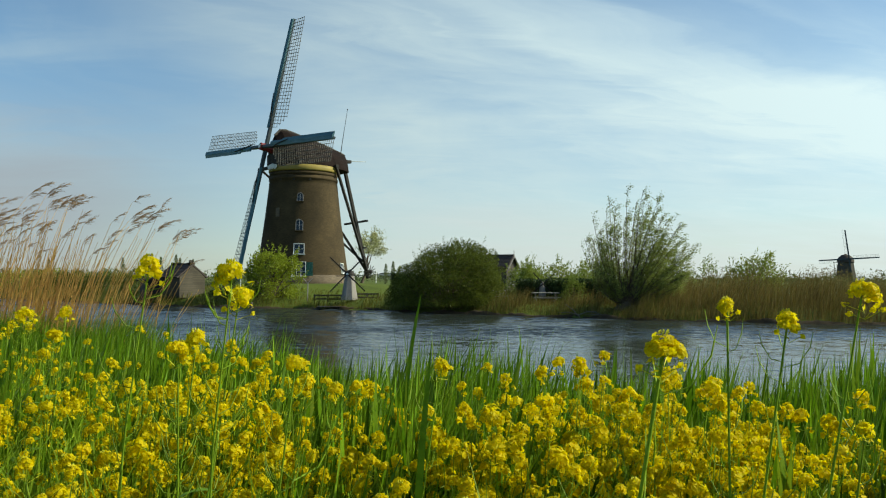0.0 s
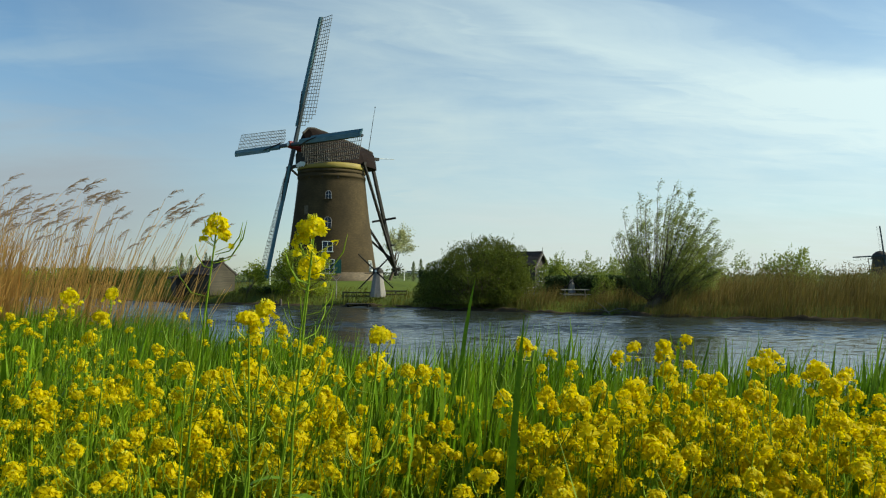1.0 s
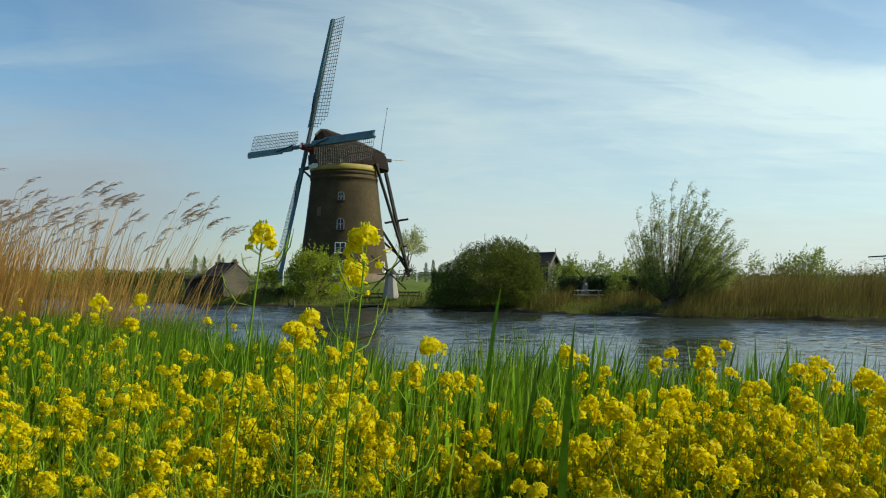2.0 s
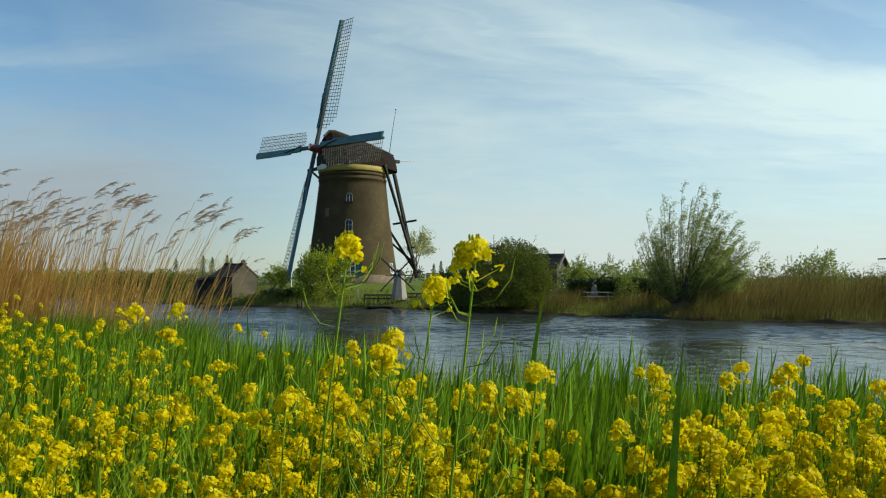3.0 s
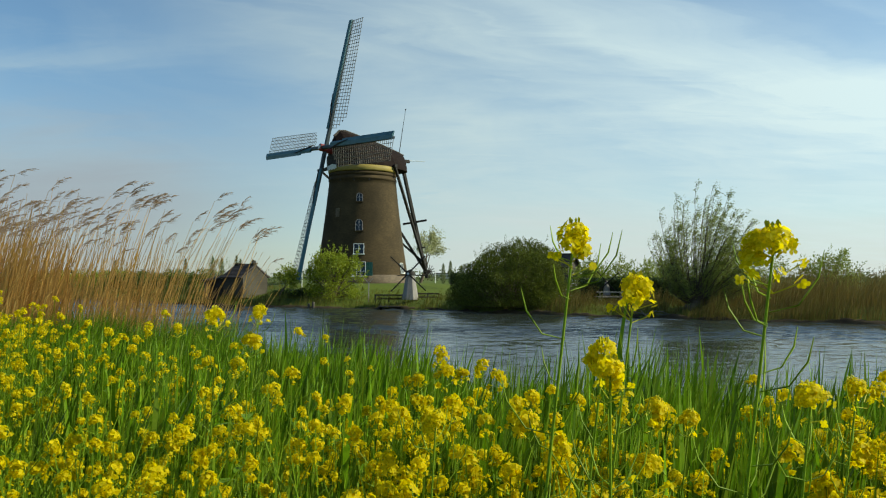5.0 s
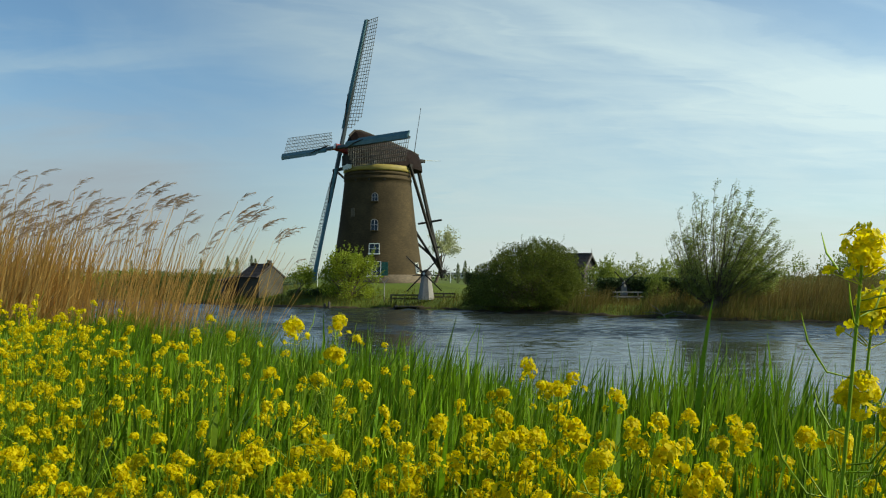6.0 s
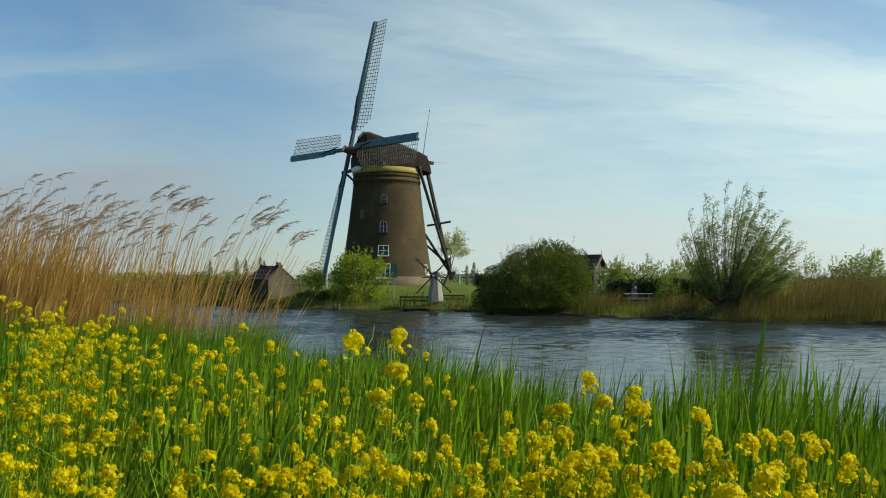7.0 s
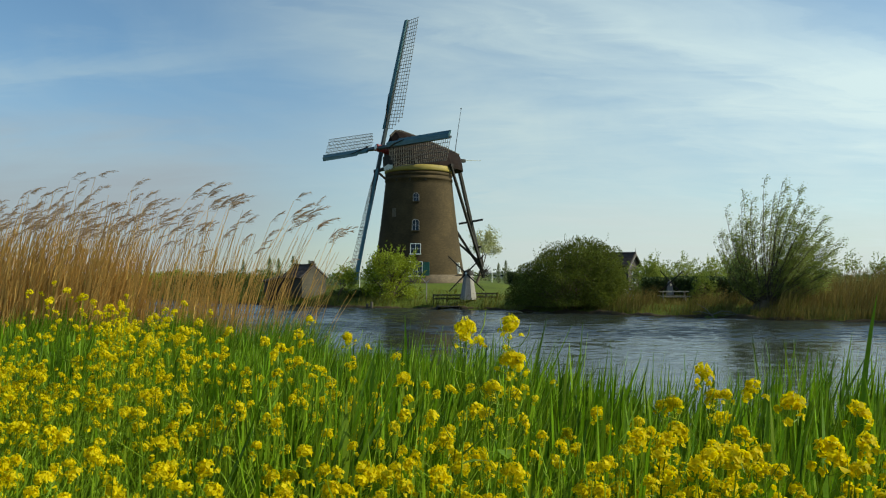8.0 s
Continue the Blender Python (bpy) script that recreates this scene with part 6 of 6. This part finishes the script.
def plant_shape(rng, h, shoots, leafy_stem=True, pod_count=14, spread=0.10, sides=5, leaf_count=4, long=1.0):
    """The stem form and the heads' places for one rapeseed plant of height h."""
    stem, leaf, tops = Form(), Form(), []
    lean = rng.uniform(0.0, 0.10)
    q = np.linspace(0, 1, 6)
    main = np.stack([lean * h * q ** 2 + rng.normal(0, 0.004, 6), rng.normal(0, 0.004, 6), h * q], 1)
    main[0] = 0
    tube(stem, main, np.linspace(0.0038, 0.0014, 6), sides, caps=False)
    pods(stem, rng, main[4:] - UP * 0.02, pod_count, 0.0009 * long, long)
    tops.append(main[-1])
    for k in range(shoots):
        a = k * 2.4 + rng.uniform(-0.5, 0.5)
        i = rng.integers(2, 5)
        out = np.array([math.cos(a), math.sin(a), 0])
        end_h = h * rng.uniform(0.78, 0.99)
        b = main[i]
        e = b * np.array([1, 1, 0]) + out * spread * rng.uniform(0.6, 1.5) + np.array([lean * h * 0.4, 0, max(end_h, b[2] + 0.08)])
        line = [b, b * 0.55 + e * 0.45 + out * 0.02 - UP * 0.02, e]
        tube(stem, line, [0.0024, 0.0019, 0.0012], sides - 1 if sides > 3 else 3, caps=False)
        pods(stem, rng, [line[1] * 0.5 + line[2] * 0.5, line[2]], (pod_count + 2) // 3)
        tops.append(e)
        if leafy_stem and k < 2:
            herb_leaf(leaf, b, out + UP * 0.3, rng.uniform(0.04, 0.09), rng.uniform(0.010, 0.022))
    if leafy_stem:
        for k in range(leaf_count):
            a = k * 2.4 + rng.uniform(-0.5, 0.5)
            herb_leaf(leaf, main[rng.integers(0, 4)] + UP * rng.uniform(0, 0.1), np.array([math.cos(a), math.sin(a), 0.35]), rng.uniform(0.08, 0.17), rng.uniform(0.02, 0.045))
    return stem, leaf, tops


def make_plant(rng, h, shoots, pod_count=14, big=1.0, label="flowering yellow rapeseed plant on a slender green stem", spread=0.10, long=1.0, meshes=FIELD_MESHES):
    t = thing("rapeseed_plant", label, "flower", "rapeseed plants on the bank")
    stem, leaf, tops = plant_shape(rng, h, shoots, False, pod_count, spread, long=long)
    part("stem", stem, STEM, t, "slender green stem with pods", True)
    for k in range(6):
        ob = new("leaf", LEAF_MESHES[k % 4])
        ob.parent = t
        q = rng.uniform(0.15, 0.8)
        ob.matrix_basis = Matrix.Translation((tops[0][0] * q * q, 0, h * q)) @ Matrix.Rotation(k * 2.4 + rng.uniform(-0.5, 0.5), 4, "Z") @ Matrix.Scale(rng.uniform(0.6, 1.3) * (1.15 - 0.6 * q), 4)
    for k, p in enumerate(tops):
        ob = new("flower_head", meshes[rng.integers(0, 8)])
        ob.parent = t
        s = big * (rng.uniform(0.95, 1.2) if k == 0 else rng.uniform(0.45, 1.0))
        ob.matrix_basis = Matrix.Translation(p) @ Euler((rng.normal(0, 0.2), rng.normal(0.1, 0.2), rng.uniform(0, 6.28))).to_matrix().to_4x4() @ Matrix.Scale(s, 4)
        if k == 0:
            tagged(ob, "yellow domed flower cluster")
    return t, tops[0]


def rapeseed():
    rng = np.random.default_rng(120)
    # single tall plants that stand above the field: x, y, top of the stem
    tall = [(0.395, 1.97, 2.70), (0.562, 1.85, 2.685), (0.51, 2.18, 2.64), (0.44, 2.00, 2.55), (0.65, 1.97, 2.53), (0.50, 2.07, 2.43), (0.24, 2.35, 2.435), (0.935, 2.43, 2.475), (0.45, 2.09, 2.565),
            (-0.33, 3.12, 2.56), (-0.24, 3.20, 2.565), (-0.24, 3.11, 2.495), (-1.09, 4.88, 2.485), (-0.78, 4.15, 2.46), (0.30, 3.63, 2.35), (0.17, 3.5, 2.35), (1.007, 1.10, 2.635), (1.43, 1.56, 2.665), (1.33, 1.56, 2.63), (1.25, 1.56, 2.65)]
    for k, (x, y, top) in enumerate(tall):
        g = float(ground_z(x, y))
        t, head = make_plant(np.random.default_rng(300 + k), top - g, 1 if k in (9, 14, 17) else 0, 14 if k < 16 else 9, {16: 0.56, 17: 0.76, 18: 0.62, 19: 0.5}.get(k, 0.98), "tall yellow rapeseed stalk standing above the field", 0.05, 1.1 if k < 16 else 0.8, HEAD_MESHES)
        t.matrix_basis = pose(x - head[0], y - head[1], g)
    kinds = [make_plant(np.random.default_rng(340 + k), 1.0, 3 + k % 3, 8, 1.08)[0] for k in range(10)]
    n = 9300
    x, y = rng.uniform(-5, 4, n), rng.uniform(0.9, 6.5, n)
    inside = -beside(FLOWER_EDGE, x, y)
    thin = np.where(inside > 0, 0.5 + 0.5 * ease(inside), 0.14 + 0.42 * ease((inside + 0.7) / 0.7))
    thin = thin * (1 - 0.52 * ease((0.15 - x) / 0.6) * ease((3.7 - y) / 1.2)) * (1 - 0.40 * ease((-x - 0.45) / 0.4) * ease((3.6 - y) / 0.6)) * (1 - 0.60 * ease((-x - 0.2) / 0.9) * ease((4.8 - y) / 1.2)) * (1 - 0.42 * ease((np.hypot(x - 0.3, y - 0.9) - 1.5) / 1.8))
    keep = (inside > -0.9) & (rng.uniform(0, 1, n) < thin) & clear_of_path(x, y, 0.80) & (x < 1.0 + 0.66 * (y - 0.5)) & (x > -0.45 - 0.68 * (y - 1.4))
    # the strip beside the way stays low
    x, y = x[keep], y[keep]
    g = ground_z(x, y)
    dist = np.hypot(x - 0.3, y - 0.9)
    top = 2.24 + rng.normal(0, 0.11, len(x)) + 0.25 * ease((-x - 0.7) / 1.2)
    top = np.minimum(top, 2.46 + 0.20 * ease((-x - 1.2) / 1.3))
    way = np.abs((x - 0.3) * 0.65 + (y - 1.0) * 0.76)
    top = np.where((dist < 1.4) | (way < 1.25), np.minimum(top, 2.30), top)
    order = np.argsort(dist)
    near = order[:240]
    for j, i in enumerate(near):
        m = pose(x[i], y[i], g[i] - 0.02, 0, 0, math.degrees(rng.uniform(-0.5, 0.5))) @ Matrix.Diagonal((1, 1, top[i] - g[i], 1))
        if j < len(kinds):
            kinds[j].matrix_basis = m
        else:
            copy_thing(kinds[j % len(kinds)], m)
    # the rest of the field
    f = Form()
    shapes = [plant_shape(np.random.default_rng(380 + k), 1.0, 3 + k % 4, True, 2, 0.11, 3, 3) for k in range(8)]
    for i in order[240:]:
        stem, leaf, tops = shapes[rng.integers(0, 8)]
        m = pose(x[i], y[i], g[i] - 0.02, 0, 0, math.degrees(rng.uniform(-0.5, 0.5))) @ Matrix.Diagonal((1, 1, top[i] - g[i], 1))
        f.put(slot_of(stem, 1), m).put(slot_of(leaf, 2), m)
        for _ in range(rng.integers(2, 6)):
            p = tops[rng.integers(0, len(tops))]
            q = m @ Vector((p[0] * 0.9 + rng.normal(0, 0.03), p[1] * 0.9 + rng.normal(0, 0.03), p[2] - rng.uniform(0.05, 0.30)))
            f.put(BUDS[rng.integers(0, 3)], Matrix.Translation(q) @ Matrix.Scale(rng.uniform(0.7, 1.3), 4))
        for p in tops:
            q = m @ Vector(p)
            f.put(LIGHT_HEADS[rng.integers(0, 6)] if dist[i] < 3.2 else FAR_HEADS[rng.integers(0, 5)], Matrix.Translation(q) @ Euler((rng.normal(0, 0.25), rng.normal(0.1, 0.25), rng.uniform(0, 6.28))).to_matrix().to_4x4() @ Matrix.Scale(rng.uniform(0.7, 1.45) * (1.0 if x[i] > 0.0 else 0.82), 4))
    # the field goes on to both sides and behind the track
    m = 5600
    wx, wy = rng.uniform(-8, 7, m), rng.uniform(-4.0, 6.0, m)
    seen = (wx < 1.0 + 0.66 * (wy - 0.5)) & (wx > -0.45 - 0.68 * (wy - 1.4)) & (wy > 0.9)
    track = np.abs((wx - 0.3) * 0.65 + (wy - 1.0) * 0.76)
    inner = -beside(FLOWER_EDGE, wx, wy)
    ok = ~seen & (track > 0.95) & (inner > -0.3) & ((inner < 4.5))
    for px, py in zip(wx[ok], wy[ok]):
        pz = float(ground_z(px, py))
        stem, leaf, tops = shapes[rng.integers(0, 8)]
        mm = pose(px, py, pz - 0.02, 0, 0, math.degrees(rng.uniform(-0.5, 0.5))) @ Matrix.Diagonal((1, 1, min(2.24 + rng.normal(0, 0.1), 2.45) - pz, 1))
        f.put(slot_of(stem, 1), mm)
        for p in tops[:3]:
            f.put(FAR_HEADS[rng.integers(0, 4)], Matrix.Translation(mm @ Vector(p)) @ Matrix.Scale(rng.uniform(0.7, 1.3), 4))
    stuff("rapeseed_field", f, [PETAL, STEM, HERB], "dense field of yellow rapeseed flowers on green stems", "flowers")


def slot_of(form, slot):
    made = Form()
    made.corners, made.faces, made.count = form.corners, form.faces, form.count
    made.slots = [np.full(len(f), slot) for f in form.faces]
    return made


rapeseed()


def undergrowth():
    """Grass and weeds between the flower stems."""
    rng = np.random.default_rng(160)
    n = 62000
    x, y = rng.uniform(-9, 8, n), rng.uniform(-5, 7, n)
    inside = -beside(FLOWER_EDGE, x, y)
    keep = (inside > -0.5) & (inside < 6) & clear_of_path(x, y, 0.55)
    x, y = x[keep], y[keep]
    n = len(x)
    base = np.stack([x, y, ground_z(x, y) - 0.03], 1)
    f = blades(Form(), base, np.tile(WIND, (n, 1)) + rng.normal(0, 0.6, (n, 3)) * np.array([1, 1, 0]), rng.uniform(0.4, 0.92, n), rng.uniform(0.007, 0.016, n), rng.uniform(0.05, 0.5, n), rng.uniform(-1.5, 1.5, n), 2)
    # thin seed stalks and side shoots that fill the space under the heads
    m = 60000
    x, y = rng.uniform(-5, 4, m), rng.uniform(0.9, 6.0, m)
    inside = -beside(FLOWER_EDGE, x, y)
    keep = (inside > -0.4) & clear_of_path(x, y, 0.7) & (x < 1.3 + 0.66 * (y - 0.5)) & (x > -0.8 - 0.68 * (y - 1.4))
    x, y = x[keep], y[keep]
    m = len(x)
    g = ground_z(x, y)
    start = np.stack([x, y, g + rng.uniform(0.35, 0.74, m)], 1)
    way = rng.normal(0, 1, (m, 3)) * np.array([1, 1, 0]) + WIND * 0.3
    blades(f, start, way, rng.uniform(0.12, 0.34, m), rng.uniform(0.004, 0.009, m), rng.uniform(0.1, 0.7, m), rng.uniform(-1.5, 1.5, m), 2, 1, 1.2)
    stuff("meadow_grass", f, [BLADE, STEM], "lush green grass and thin shoots between the flower stems", "grass")


undergrowth()
